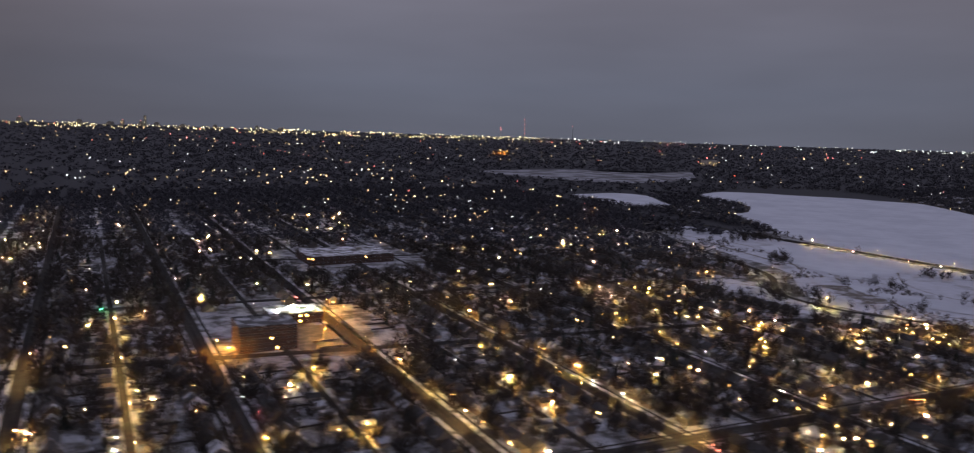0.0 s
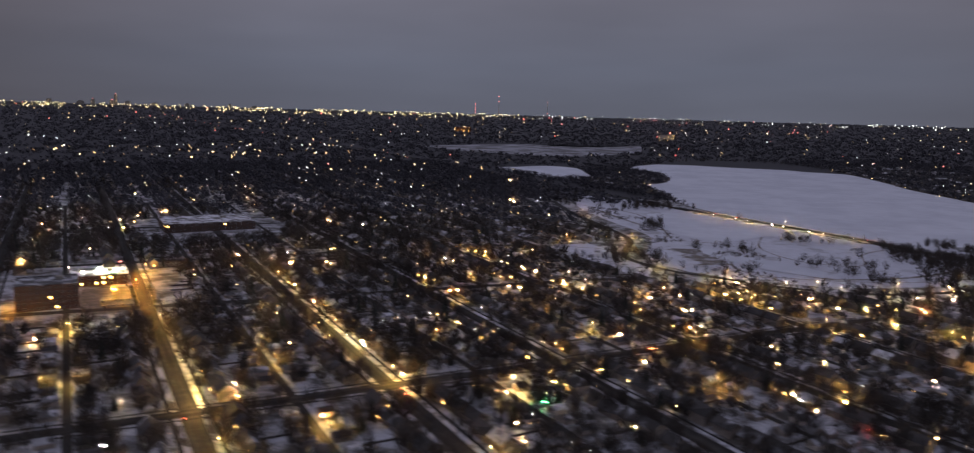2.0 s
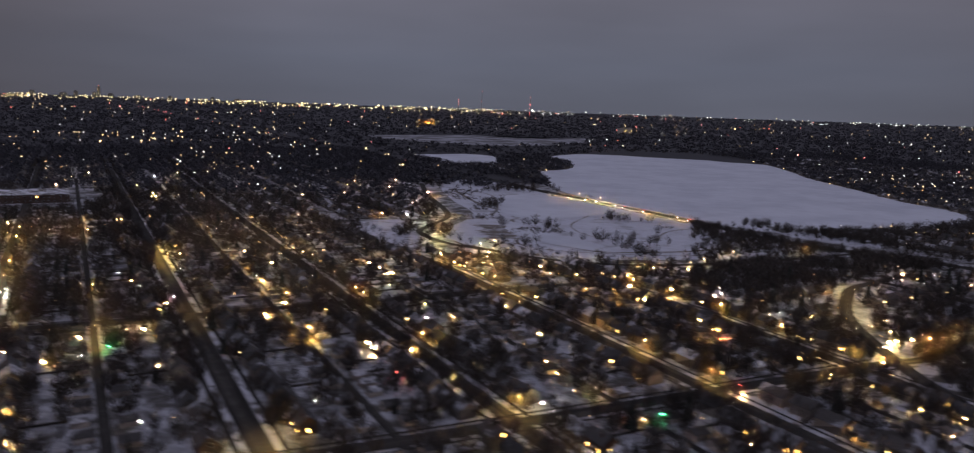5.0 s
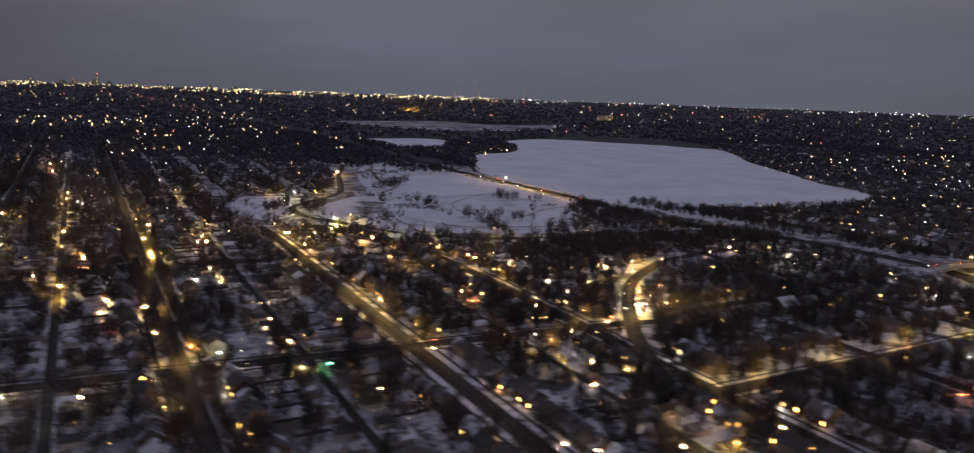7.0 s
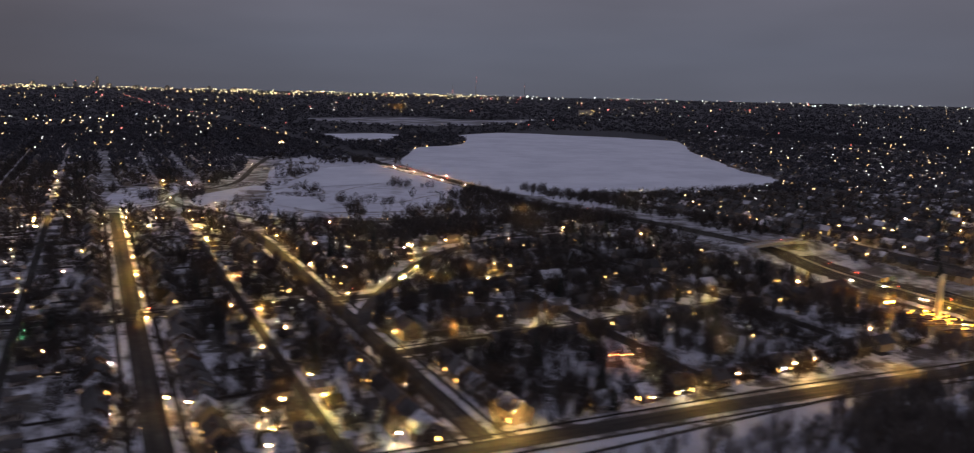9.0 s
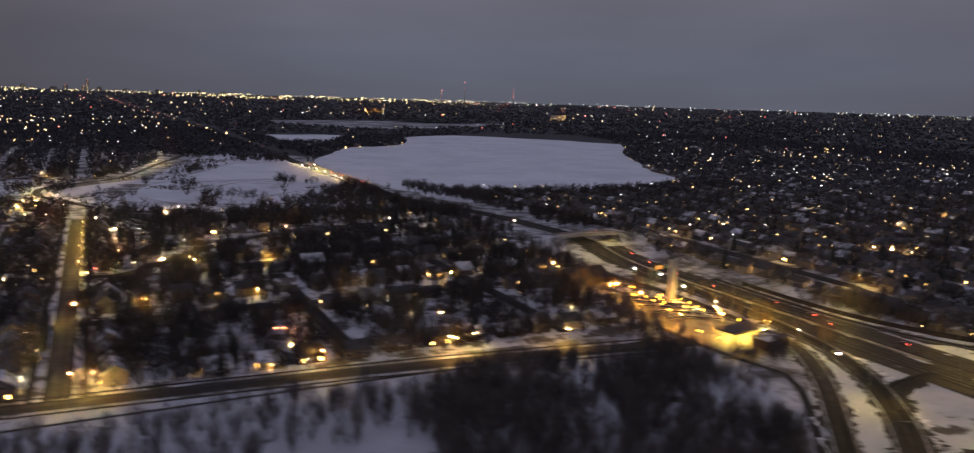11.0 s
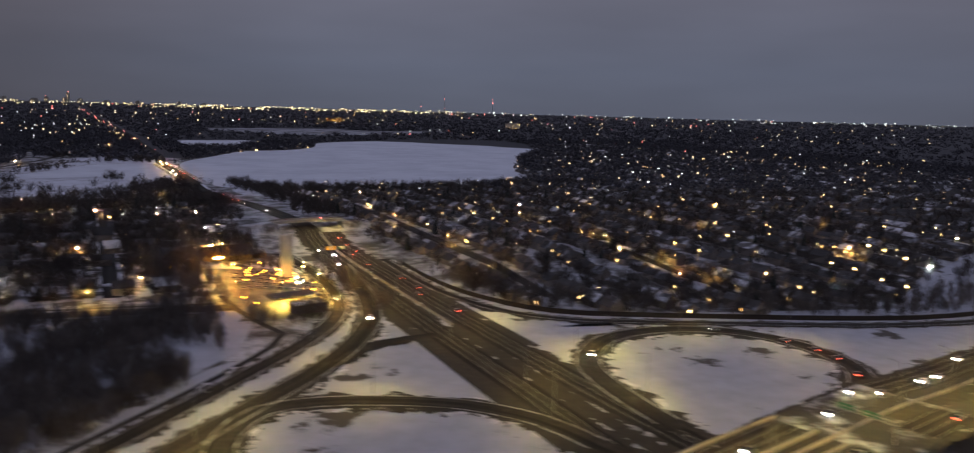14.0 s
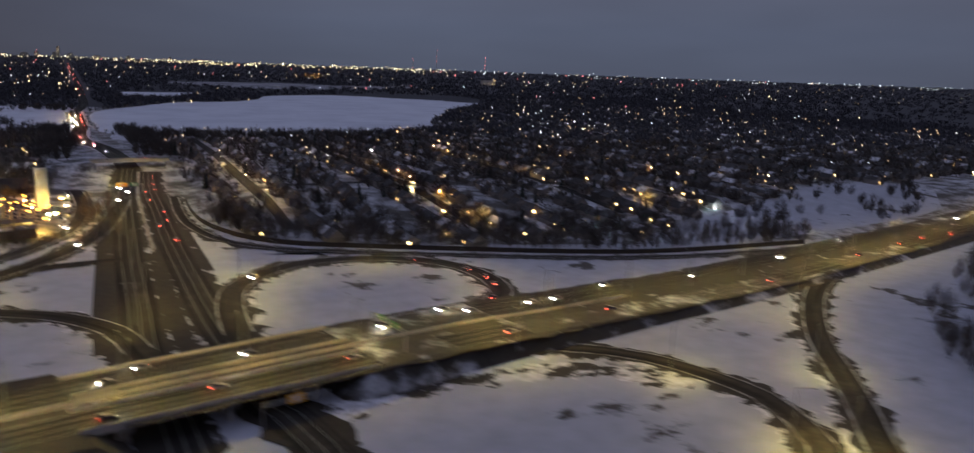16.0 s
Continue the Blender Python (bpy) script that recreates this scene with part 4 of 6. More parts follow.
def house(name, w, d, h, pitch, roof_mat, wall_mat, lit, lamp, label):
    ob = new(name)
    walls, roof = gable_mesh(w, d, h, pitch)
    part("wall", walls, wall_mat, ob)
    part("roof", roof, roof_mat, ob)
    bm = bmesh.new()
    box(bm, w * 0.2, d * 0.22, h + w * 0.5 * pitch * 0.8, 0.8, 0.8, 2.2, 0.06)
    part("chimney", bm, BRICK, ob, "brick chimney")
    bm = bmesh.new()
    box(bm, w / 2 + 0.03, 0.6, 1.05, 0.08, 1.0, 2.1, 0.03)
    part("door", bm, BRICK, ob)
    bm = bmesh.new()
    box(bm, w / 2 + 0.8, 0.6, 2.5, 1.7, 2.6, 0.18, 0.05)
    for yy in (-0.5, 1.7):
        tube(bm, (w / 2 + 1.5, yy, 0), (w / 2 + 1.5, yy, 2.45), 0.08, 0.08, 5)
    part("porch", bm, roof_mat, ob)
    k = 0
    for sx_, yy, zz in ((1, -d * 0.30, 1.6), (1, d * 0.34, 1.6), (-1, -d * 0.25, 1.7), (-1, d * 0.28, 1.7)):
        me = WIN_LIT if k in lit else WIN_DARK
        shared("window", me, ob, pose(sx_ * (w / 2 + 0.03), yy, zz, 0, 0, 0 if sx_ > 0 else 180))
        k += 1
    for sy_, xx in ((-1, -w * 0.2), (-1, w * 0.22), (1, 0.0)):
        me = WIN_LIT if k in lit else WIN_DARK
        shared("window", me, ob, pose(xx, sy_ * (d / 2 + 0.03), 1.7, 0, 0, -90 if sy_ < 0 else 90))
        k += 1
    if h > 4:
        shared("window", WIN_LIT if 7 in lit else WIN_DARK, ob, pose(w * 0.05, -d / 2 - 0.03, h + 0.3, 0, 0, -90))
    if lamp:
        bm = bmesh.new()
        bmesh.ops.create_icosphere(bm, subdivisions=1, radius=0.22, matrix=pose(w / 2 + 0.35, -0.45, 2.15))
        part("porch_lamp", bm, lamp, ob, "glowing porch lamp")
    return tagged(ob, label, "house", "houses of the neighbourhood")


PROTOS = [
    house("house", 8.0, 11, 3.4, 0.75, ROOF, SIDING, (0, 4), PORCH, "small gabled house with dark shingles, porch lamp on"),
    house("house", 9.0, 10, 4.6, 0.80, ROOF_SNOW, SIDING, (1, 5), None, "gabled house with snowy roof and two lit windows"),
    house("house", 7.5, 12, 3.2, 0.65, ROOF_SNOW, BRICK, (), None, "dark brick bungalow under a snowy roof"),
    house("house", 8.5, 11.5, 5.0, 0.70, ROOF, SIDING, (4, 5, 7), PORCH, "tall gabled house, windows lit on the gable side"),
    house("house", 8.0, 10.5, 3.3, 0.90, ROOF_SNOW, SIDING, (2, 4), None, "steep-roofed cottage with snow on the roof"),
    house("house", 10.0, 12, 3.6, 0.55, ROOF, SIDING, (), None, "wide unlit house with dark shingle roof"),
    house("house", 8.0, 11, 4.4, 0.75, ROOF, BRICK, (0, 1, 6), COOLLAMP, "brick house with a cool white porch lamp"),
    house("house", 8.6, 10, 3.4, 0.7, ROOF_SNOW, SIDING, (3, 5), PORCH, "low house with patchy snow on the roof, porch lit"),
]
spots = []
for x0 in AVENUES:
    if x0 in (765, 865):
        continue
    for side in (-1, 1):
        y = -125.0
        while y < 1500:
            y += rng.uniform(12.5, 16)
            x = avenue(x0, y) + side * rng.uniform(16, 19)
            if min(abs(y - street(c, x)) for c in STREETS if c[2] < x < c[3]) > 13:
                spots.append((x, y, 180 if side > 0 else 0))
for x0 in range(1080, 2200, 70):
    for side in (-1, 1):
        y = -260.0
        while y < 1300:
            y += rng.uniform(12.5, 17)
            spots.append((avenue(x0, y) + side * rng.uniform(15, 19), y, 180 if side > 0 else 0))
for y0, xa, xb in ((60, 700, 930), (-29, 690, 910), (-143, 690, 890), (160, 700, 930)):
    for side in (-1, 1):
        x = xa
        while x < xb:
            x += rng.uniform(15, 20)
            if not (y0 == -143 and side < 0):
                spots.append((x, y0 + 0.012 * x + side * 20, -90 if side > 0 else 90))
spots = np.array(spots)
bad = open_ground(spots[:, 0], spots[:, 1]) | near_curve(spots[:, 0], spots[:, 1], 13)
for x0 in AVENUES:
    bad |= (np.abs(spots[:, 0] - avenue(x0, spots[:, 1])) < 10) & (spots[:, 0] < 690)
spots = spots[~bad]
sd = SA * spots[:, 0] + CA * spots[:, 1]
lateral = CA * spots[:, 0] - SA * spots[:, 1]
spots, sd = spots[(sd > 150) & (lateral > -800)], sd[(sd > 150) & (lateral > -800)]
order = np.argsort(sd + np.where(spots[:, 0] > 1040, 60, 0))
HOUSES = 215
for n, i in enumerate(order[:HOUSES]):
    x, y, turn = spots[i]
    m = pose(x, y, float(land(x, y)) - 0.05, 0, 0, turn + rng.uniform(-2, 2))
    if n < len(PROTOS):
        PROTOS[n].matrix_basis = m
    else:
        copy_thing(PROTOS[int(rng.integers(0, len(PROTOS)))], m)

# the many houses further off: walls, snowy or dark roofs, lit windows
rest = spots[order[HOUSES:]]
wall_v, roof_v, roof_i, win_v = [], [], [], []


def turned(pts, x, y, z, deg):
    c, s = math.cos(radians(deg)), math.sin(radians(deg))
    p = np.asarray(pts, float)
    return np.stack([x + c * p[:, 0] - s * p[:, 1], y + s * p[:, 0] + c * p[:, 1], z + p[:, 2]], -1)


def quad_tris(pts):
    return [pts[0], pts[1], pts[2], pts[0], pts[2], pts[3]]


for x, y, deg in rest:
    w, d, h, p = rng.uniform(7, 10), rng.uniform(9, 13), rng.uniform(3, 5.4), rng.uniform(0.55, 0.9)
    z = float(land(x, y)) - 0.1
    a, b, r = w / 2, d / 2, h + w / 2 * p
    tri = []
    for f in (((-a, -b, 0), (a, -b, 0), (a, -b, h), (-a, -b, h)), ((a, b, 0), (-a, b, 0), (-a, b, h), (a, b, h)), ((a, -b, 0), (a, b, 0), (a, b, h), (a, -b, h)), ((-a, b, 0), (-a, -b, 0), (-a, -b, h), (-a, b, h))):
        tri += quad_tris(f)
    tri += [(-a, -b, h), (a, -b, h), (0, -b, r), (a, b, h), (-a, b, h), (0, b, r)]
    wall_v.append(turned(tri, x, y, z, deg))
    tri = []
    for s in (-1, 1):
        tri += quad_tris(((s * (a + 0.5), -b - 0.5, h - 0.35), (s * (a + 0.5), b + 0.5, h - 0.35), (0, b + 0.5, r + 0.1), (0, -b - 0.5, r + 0.1)))
    roof_v.append(turned(tri, x, y, z, deg))
    roof_i += [int(rng.uniform() < 0.13)] * 4
    tri = []
    for _ in range(int(rng.integers(0, 4))):
        if rng.uniform() < 0.55:
            continue
        u, zz, ww = rng.uniform(-0.3, 0.3), rng.uniform(1.4, h - 0.6), rng.uniform(0.5, 0.9)
        face = int(rng.integers(0, 4))
        if face < 2:
            s = (-1, 1)[face]
            tri += quad_tris(((s * (a + 0.06), u * d - ww, zz - 0.7), (s * (a + 0.06), u * d + ww, zz - 0.7), (s * (a + 0.06), u * d + ww, zz + 0.7), (s * (a + 0.06), u * d - ww, zz + 0.7)))
        else:
            s = (-1, 1)[face - 2]
            tri += quad_tris(((u * w - ww, s * (b + 0.06), zz - 0.7), (u * w + ww, s * (b + 0.06), zz - 0.7), (u * w + ww, s * (b + 0.06), zz + 0.7), (u * w - ww, s * (b + 0.06), zz + 0.7)))
    if tri:
        win_v.append(turned(tri, x, y, z, deg))
tagged(triangles_object("house_walls", np.concatenate(wall_v), SIDING), "walls of the many small houses further off", "houses", kind="stuff")
tagged(triangles_object("house_roofs", np.concatenate(roof_v), [ROOF, ROOF_SNOW], roof_i), "dark and snowy gable roofs further off", "roofs", kind="stuff")
tagged(triangles_object("house_windows", np.concatenate(win_v), WARMWIN), "warmly lit windows of distant houses", "windows", kind="stuff")

# ---- lamps of the town ----
OCTA = np.array([(1, 0, 0), (0, 1, 0), (0, 0, 1), (0, 1, 0), (-1, 0, 0), (0, 0, 1), (-1, 0, 0), (0, -1, 0), (0, 0, 1), (0, -1, 0), (1, 0, 0), (0, 0, 1),
                 (0, 1, 0), (1, 0, 0), (0, 0, -1), (-1, 0, 0), (0, 1, 0), (0, 0, -1), (0, -1, 0), (-1, 0, 0), (0, 0, -1), (1, 0, 0), (0, -1, 0), (0, 0, -1)], float)


def clustered(x, y, size):
    """Lights come in knots: along streets and round squares."""
    n = np.array([noise.noise(Vector((a / size, c / size, 2.0))) for a, c in zip(x, y)])
    return rng.uniform(size=len(x)) < np.clip(0.5 + 1.4 * n, 0.12, 1.0)


def bulbs(name, x, y, height, size, mat, label):
    z = land(x, y) + height
    v = np.stack([x, y, z], -1)[:, None, :] + OCTA[None] * np.asarray(size)[:, None, None]
    return tagged(triangles_object(name, v.reshape(-1, 3), mat), label, "lights", kind="stuff")


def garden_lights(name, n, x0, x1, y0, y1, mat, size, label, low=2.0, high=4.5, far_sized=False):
    """Lamps strewn over the gardens in knots; far_sized puts lens glare into the radius by distance."""
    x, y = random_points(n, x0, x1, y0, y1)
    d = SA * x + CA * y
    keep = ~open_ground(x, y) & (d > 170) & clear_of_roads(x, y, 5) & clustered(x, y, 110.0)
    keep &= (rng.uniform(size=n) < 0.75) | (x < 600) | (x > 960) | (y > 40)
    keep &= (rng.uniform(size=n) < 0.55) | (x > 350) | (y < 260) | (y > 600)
    # Radius grows with distance so lamps keep their size in the camera's view.
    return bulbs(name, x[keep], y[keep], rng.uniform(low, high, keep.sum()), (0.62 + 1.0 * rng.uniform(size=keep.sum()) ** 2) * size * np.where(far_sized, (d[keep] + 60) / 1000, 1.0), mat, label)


SPARK = glow("porch_spark", (1.0, 0.50, 0.17), 6, 0.8, False)
SPARKWHITE = glow("white_spark", (0.95, 0.88, 0.74), 6, 0.8, False)
DIMWARM = glow("yard_lamp", (1.0, 0.52, 0.16), 1250, 0.92)
DIMWHITE = glow("yard_lamp_white", (0.95, 0.93, 0.84), 560, 0.92)
garden_lights("yard_lamps", 1250, -350, 940, -120, 620, SPARK, 0.62, "warm porch and garden lamps sized to fit the view", 2.5, 7, True)
garden_lights("yard_lamps", 400, -350, 940, -120, 620, SPARKWHITE, 0.56, "white porch and garden lamps sized to fit the view", 2.5, 6, True)
# From here on hung at crown height, so the camera sees them over trees.
garden_lights("yard_lamps", 640, 1050, 2300, -280, 900, SPARK, 0.7, "warm porch and garden lamps sized to fit the view", 6, 12, True)
garden_lights("yard_lamps", 320, 1050, 2300, -280, 900, SPARKWHITE, 0.66, "white porch and garden lamps sized to fit the view", 6, 12, True)
garden_lights("yard_lamps", 520, -700, 1000, 600, 2400, SPARK, 0.62, "warm lamps between the trees further off, sized to fit the view", 7, 12, True)
garden_lights("yard_lamps", 200, -700, 1000, 600, 2400, SPARKWHITE, 0.58, "white lamps between the trees further off, sized to fit the view", 7, 12, True)
garden_lights("yard_lamps", 2500, -450, 940, -120, 1300, DIMWARM, 0.32, "warm porch and yard lamps among the trees", 2.5, 5.5)
garden_lights("yard_lamps", 700, -450, 940, -120, 1300, DIMWHITE, 0.26, "white yard lamps among the trees", 2.5, 5)
garden_lights("yard_lamps", 800, 1050, 2400, -280, 1300, DIMWARM, 0.3, "warm porch and yard lamps among the trees")
garden_lights("yard_lamps", 450, 1050, 2400, -280, 1300, DIMWHITE, 0.27, "white yard lamps among the trees")


def far_lights(name, n, s0, s1, a0, a1, mat, lo, hi, label, power=1.0):
    """Lights between two distances and two bearings from the middle of the flight."""
    s = s0 + (s1 - s0) * rng.uniform(size=n) ** power
    r = rng.uniform(a0, a1, n) * s + 570 + rng.uniform(-500, 500, n)
    x, y = CA * r + SA * s, -SA * r + CA * s
    keep = ~(inside(LAKE_EDGE, x, y) | inside(FARLAKE_EDGE, x, y) | inside(LINKS_EDGE, x, y) | inside(PARK_EDGE, x, y))
    keep &= clustered(x, y, 420.0)
    x, y = x[keep], y[keep]
    return bulbs(name, x, y, rng.uniform(13, 18, len(x)), rng.uniform(lo, hi, len(x)) * 2.6 * np.sqrt(s[keep] / 3000) * np.where(s[keep] > 4500, 1.25, 1.0), mat, label)


far_lights("city_lights", 300, 1300, 5000, -0.7, 0.7, FARWARM, 0.45, 0.85, "far warm lights of the city")
far_lights("city_lights", 150, 1300, 5000, -0.7, 0.7, FARWHITE, 0.45, 0.85, "far white lights of the city")
far_lights("city_lights", 110, 1500, 9000, -0.7, 0.4, FARRED, 0.5, 0.9, "far red traffic lights")
far_lights("city_lights", 200, 4800, 9250, -0.7, 0.7, FARWARM, 0.5, 0.9, "warm lights before the skyline", 0.9)
far_lights("city_lights", 520, 6900, 9250, -0.36, 0.0, FARYELLOW, 0.55, 1.0, "dense band of yellow lights on the skyline", 0.6)
far_lights("city_lights", 300, 6900, 9250, -0.7, -0.36, FARYELLOW, 0.5, 0.9, "yellow lights on the skyline", 0.6)
far_lights("city_lights", 260, 6900, 9250, 0.0, 0.7, FARWHITE, 0.5, 0.95, "sparse lights along the horizon", 0.6)
cy = rng.uniform(1150, 6500, 70)
bulbs("traffic_lights", 1006 + rng.choice([-4, 4], 70), cy, np.full(70, 1.5), rng.uniform(0.3, 0.8, 70) * (cy / 4000 + 0.3), FARRED, "tail lights along the distant avenue")


# street lamps
def street_lamp(height, arm, lamp_mat, label, drop):
    ob = new("street_lamp")
    bm = bmesh.new()
    tube(bm, (0, 0, 0), (0, 0, height), 0.11, 0.07, 6)
    part("pole", bm, STEEL, ob)
    bm = bmesh.new()
    tube(bm, (0, 0, height - 0.1), (arm - 0.16, 0, height + 0.37), 0.05, 0.04, 5)
    part("arm", bm, STEEL, ob)
    bm = bmesh.new()
    if drop < 0.01:
        box(bm, arm + 0.3, 0, height + 0.40, 0.95, 0.42, 0.10, 0.03)
        for u, v, lu, lv in ((0, -0.2, 0.91, 0.02), (0, 0.2, 0.91, 0.02), (-0.46, 0, 0.02, 0.40), (0.46, 0, 0.02, 0.40)):
            box(bm, arm + 0.3 + u, v, height + 0.295, lu, lv, 0.13)
    else:
        box(bm, arm + 0.3, 0, height + 0.36, 0.95, 0.42, 0.16, 0.04)
    part("lamp_head", bm, STEEL, ob)
    bm = bmesh.new()
    a = [bm.verts.new((arm + 0.3 + u, v, height + 0.27)) for u, v in ((-0.36, -0.17), (0.36, -0.17), (0.36, 0.17), (-0.36, 0.17))]
    c = bm.verts.new((arm + 0.3, 0, height + 0.27 - drop))
    for k in range(4):
        bm.faces.new((a[(k + 1) % 4], a[k], c))
    part("lens", bm, lamp_mat, ob, "glowing lens")
    return tagged(ob, label, "street lamp", "street lamps")


LAMP_HOME = street_lamp(8.0, 1.6, SODIUM, "steel street lamp with amber light over the street", 0.14)
LAMP_HIGH = street_lamp(16.0, 3.4, HIGHWAY, "tall highway lamp with golden shielded light", 0.004)
PARKLAMP = glow("park_lamp", (1.0, 0.86, 0.42), 2600)
LAMP_PARK = street_lamp(6.0, 1.2, PARKLAMP, "park road lamp with pale yellow light", 0.14)
first = {"home": True, "high": True, "park": True}


def plant(kind, x, y, turn, z=None):
    proto = {"home": LAMP_HOME, "high": LAMP_HIGH, "park": LAMP_PARK}[kind]
    m = pose(x, y, (float(land(x, y)) if z is None else z) - 0.02, 0, 0, turn)
    if first[kind]:
        first[kind] = False
        proto.matrix_basis = m
    else:
        copy_thing(proto, m)


for x0 in AVENUES:
    if x0 in (765, 865):
        continue
    for c in STREETS[3:]:
        for off in (0, 48, 96, 144, 190):
            y = street(c, x0) + 7 + off
            x = avenue(x0, y) + 6
            if off and (rng.uniform() < 0.4 or c[0] < 0):
                continue
            if c[2] - 10 < x < c[3] + 10 and y < 640 and SA * x + CA * y > 180 and not open_ground(np.array([x]), np.array([y]))[0]:
                plant("home", x, y, 180)
for x0 in ALLEYS:
    y = -120.0 if x0 > 500 else 60.0
    while y < 620:
        y += rng.uniform(38, 62)
        x = avenue(x0, y) + 3.2
        if SA * x + CA * y > 180 and rng.uniform() < (0.75 if x0 in (411, 13, 614) else 0.4) and not open_ground(np.array([x]), np.array([y]))[0]:
            plant("home", x, y, 180)
for x, y in ((750, 139), (800, 178), (692, -23), (742, -23), (795, -23), (850, -23), (667, -119), (745, -127), (800, -132), (852, -136), (697, 72), (724, 69), (770, 81)):
    plant("home", x, y, 200)
for x, y in ((716, 650), (663, 600), (632, 560), (629, 500), (648, 446), (676, 388), (705, 356), (748, 329), (800, 314), (862, 304), (930, 294)):
    plant("park", x, y, 40)
for k, y in enumerate((40, -30, -95, -160, -225, -290)):
    plant("high", 992, y, 0)
    plant("high", 1032, y + 25, 180)
for pts, side in ((RAMP_NW, 9), (LOOP_NE, 9), (LOOP_NW, 8), (LOOP_SE, 8), (RAMP_SE, 8)):
    c = spline([(p[0], p[1], 0) for p in pts], 5.0)
    for i in range(6, len(c) - 2, 11):
        d = (c[i + 1] - c[i - 1]).normalized()
        n = Vector((d.y, -d.x, 0))
        q = c[i] + n * side
        plant("high", q.x, q.y, math.degrees(math.atan2(-n.y, -n.x)))
for q in spline(mid[1:], 45.0):
    if 860 < q.x < 1800:
        plant("high", q.x, q.y, 90, q.z - 0.1)
        plant("high", q.x + 2, q.y - 0.6, -90, q.z - 0.1)

# snow fields between the ramps
area("snowfield_20", [(985, -45), (1035, -45), (1042, -160), (1060, -205), (1345, -298), (1450, -300), (1400, -420), (1250, -560), (1100, -640), (860, -560), (800, -400), (860, -250), (950, -180)], MEADOW, 0.03, "snowy ground of the junction", "snowfield")
area("gardens_1", [(545, -124), (700, -123), (905, -125), (905, -60), (925, 10), (915, 60), (800, 62), (690, 56), (545, 60)], GARDEN, 0.07, "snowy gardens with cleared drives", "gardens")
ragged("slope_1", [(1028, -414), (1061, -407), (1092, -409), (1120, -421), (1135, -439)], 6, 6, PATCHY, 0.13, "thawing slope of dead grass and snow", 3.5)
area("snowfield_2", [(1045, -290), (1060, -262), (1095, -254), (1118, -262), (1131, -278), (1133, -298), (1118, -316), (1080, -328), (1046, -333)], MEADOW, 0.06, "smooth snow inside the loop ramp", "snowfield")
area("snowfield_3", [(1045, -225), (1085, -238), (1140, -258), (1210, -284), (1275, -302), (1180, -330), (1160, -326), (1160, -290), (1140, -258), (1100, -232), (1060, -236), (1042, -250)], MEADOW, 0.05, "snow between the ramp and the highway", "snowfield")
area("snowfield_4", [(905, -292), (925, -284), (945, -292), (958, -308), (966, -330), (968, -352), (930, -362), (898, -350), (893, -318)], MEADOW, 0.06, "smooth snow inside the loop ramp", "snowfield")
area("snowfield_5", [(962, -228), (985, -222), (984, -285), (968, -280), (945, -262), (925, -258), (905, -268)], MEADOW, 0.06, "snow between ramp and highway with brown patches", "snowfield")
area("snowfield_6", [(1062, -425), (1100, -412), (1130, -418), (1142, -440), (1136, -462), (1110, -486), (1075, -478), (1056, -450)], MEADOW, 0.06, "patchy snow inside the loop ramp", "snowfield")
area("snowfield_7", [(1130, -384), (1180, -380), (1290, -358), (1250, -385), (1212, -420), (1190, -448), (1172, -460), (1172, -430), (1155, -402)], MEADOW, 0.06, "snow between the loop and the outer ramp", "snowfield")
area("snowfield_8", [(1335, -352), (1440, -330), (1520, -330), (1430, -420), (1330, -480), (1240, -520), (1200, -480), (1250, -420), (1290, -385)], MEADOW, 0.06, "snow beside the outer ramp", "snowfield")
area("snowfield_9", [(600, -145), (760, -142), (905, -142), (918, -168), (905, -205), (850, -258), (780, -320), (680, -380), (560, -300)], MEADOW, 0.05, "open snow around the wood", "snowfield")
area("snowfield_10", FIELD_NE, MEADOW, 0.05, "open snow beside the highway", "snowfield")
area("snowfield_11", [(600, 640), (655, 645), (640, 560), (625, 500), (590, 470), (572, 520)], PARKSNOW, 0.05, "open snowy park lawn", "snowfield")
area("snowfield_12", [(985, 310), (860, 330), (750, 362), (690, 410), (650, 480), (660, 545), (700, 590), (760, 660), (800, 800), (870, 960), (975, 1000)], PARKSNOW, 0.04, "snowy parkland crossed by paths", "snowfield")
area("snowfield_13", [(1020, 300), (1020, 420), (1080, 390), (1200, 368), (1340, 376), (1440, 440), (1400, 370), (1250, 345), (1100, 345)], PARKSNOW, 0.05, "snowy lake shore park", "snowfield")
BROOK = [(850, 880), (808, 716), (818, 633), (776, 596), (752, 530), (740, 481), (745, 418), (766, 392), (850, 372), (970, 380)]
ribbon("brook", BROOK, 5.5, REEDS, 0.1, label="dark reedy brook winding through the snow", category="brook", step=8)
for k, pts in enumerate(([(700, 610), (760, 620), (800, 575), (790, 520), (730, 500), (700, 450), (740, 400), (830, 355), (960, 340)], [(850, 950), (880, 840), (840, 740), (790, 660), (740, 620)], [(960, 480), (900, 470), (840, 430), (800, 470), (820, 540), (890, 600)], [(590, 480), (630, 520), (650, 600), (610, 640)])):
    ribbon("path_%d" % (k + 1), pts, 2.4, REEDS, 0.12, label="narrow park path through the snow", category="path", step=10)
ragged("reed_bed", [(700, 492), (712, 520), (722, 548), (738, 572)], 16, 16, REEDS, 0.14, "brown reed bed between snowy lawns", 8.0)
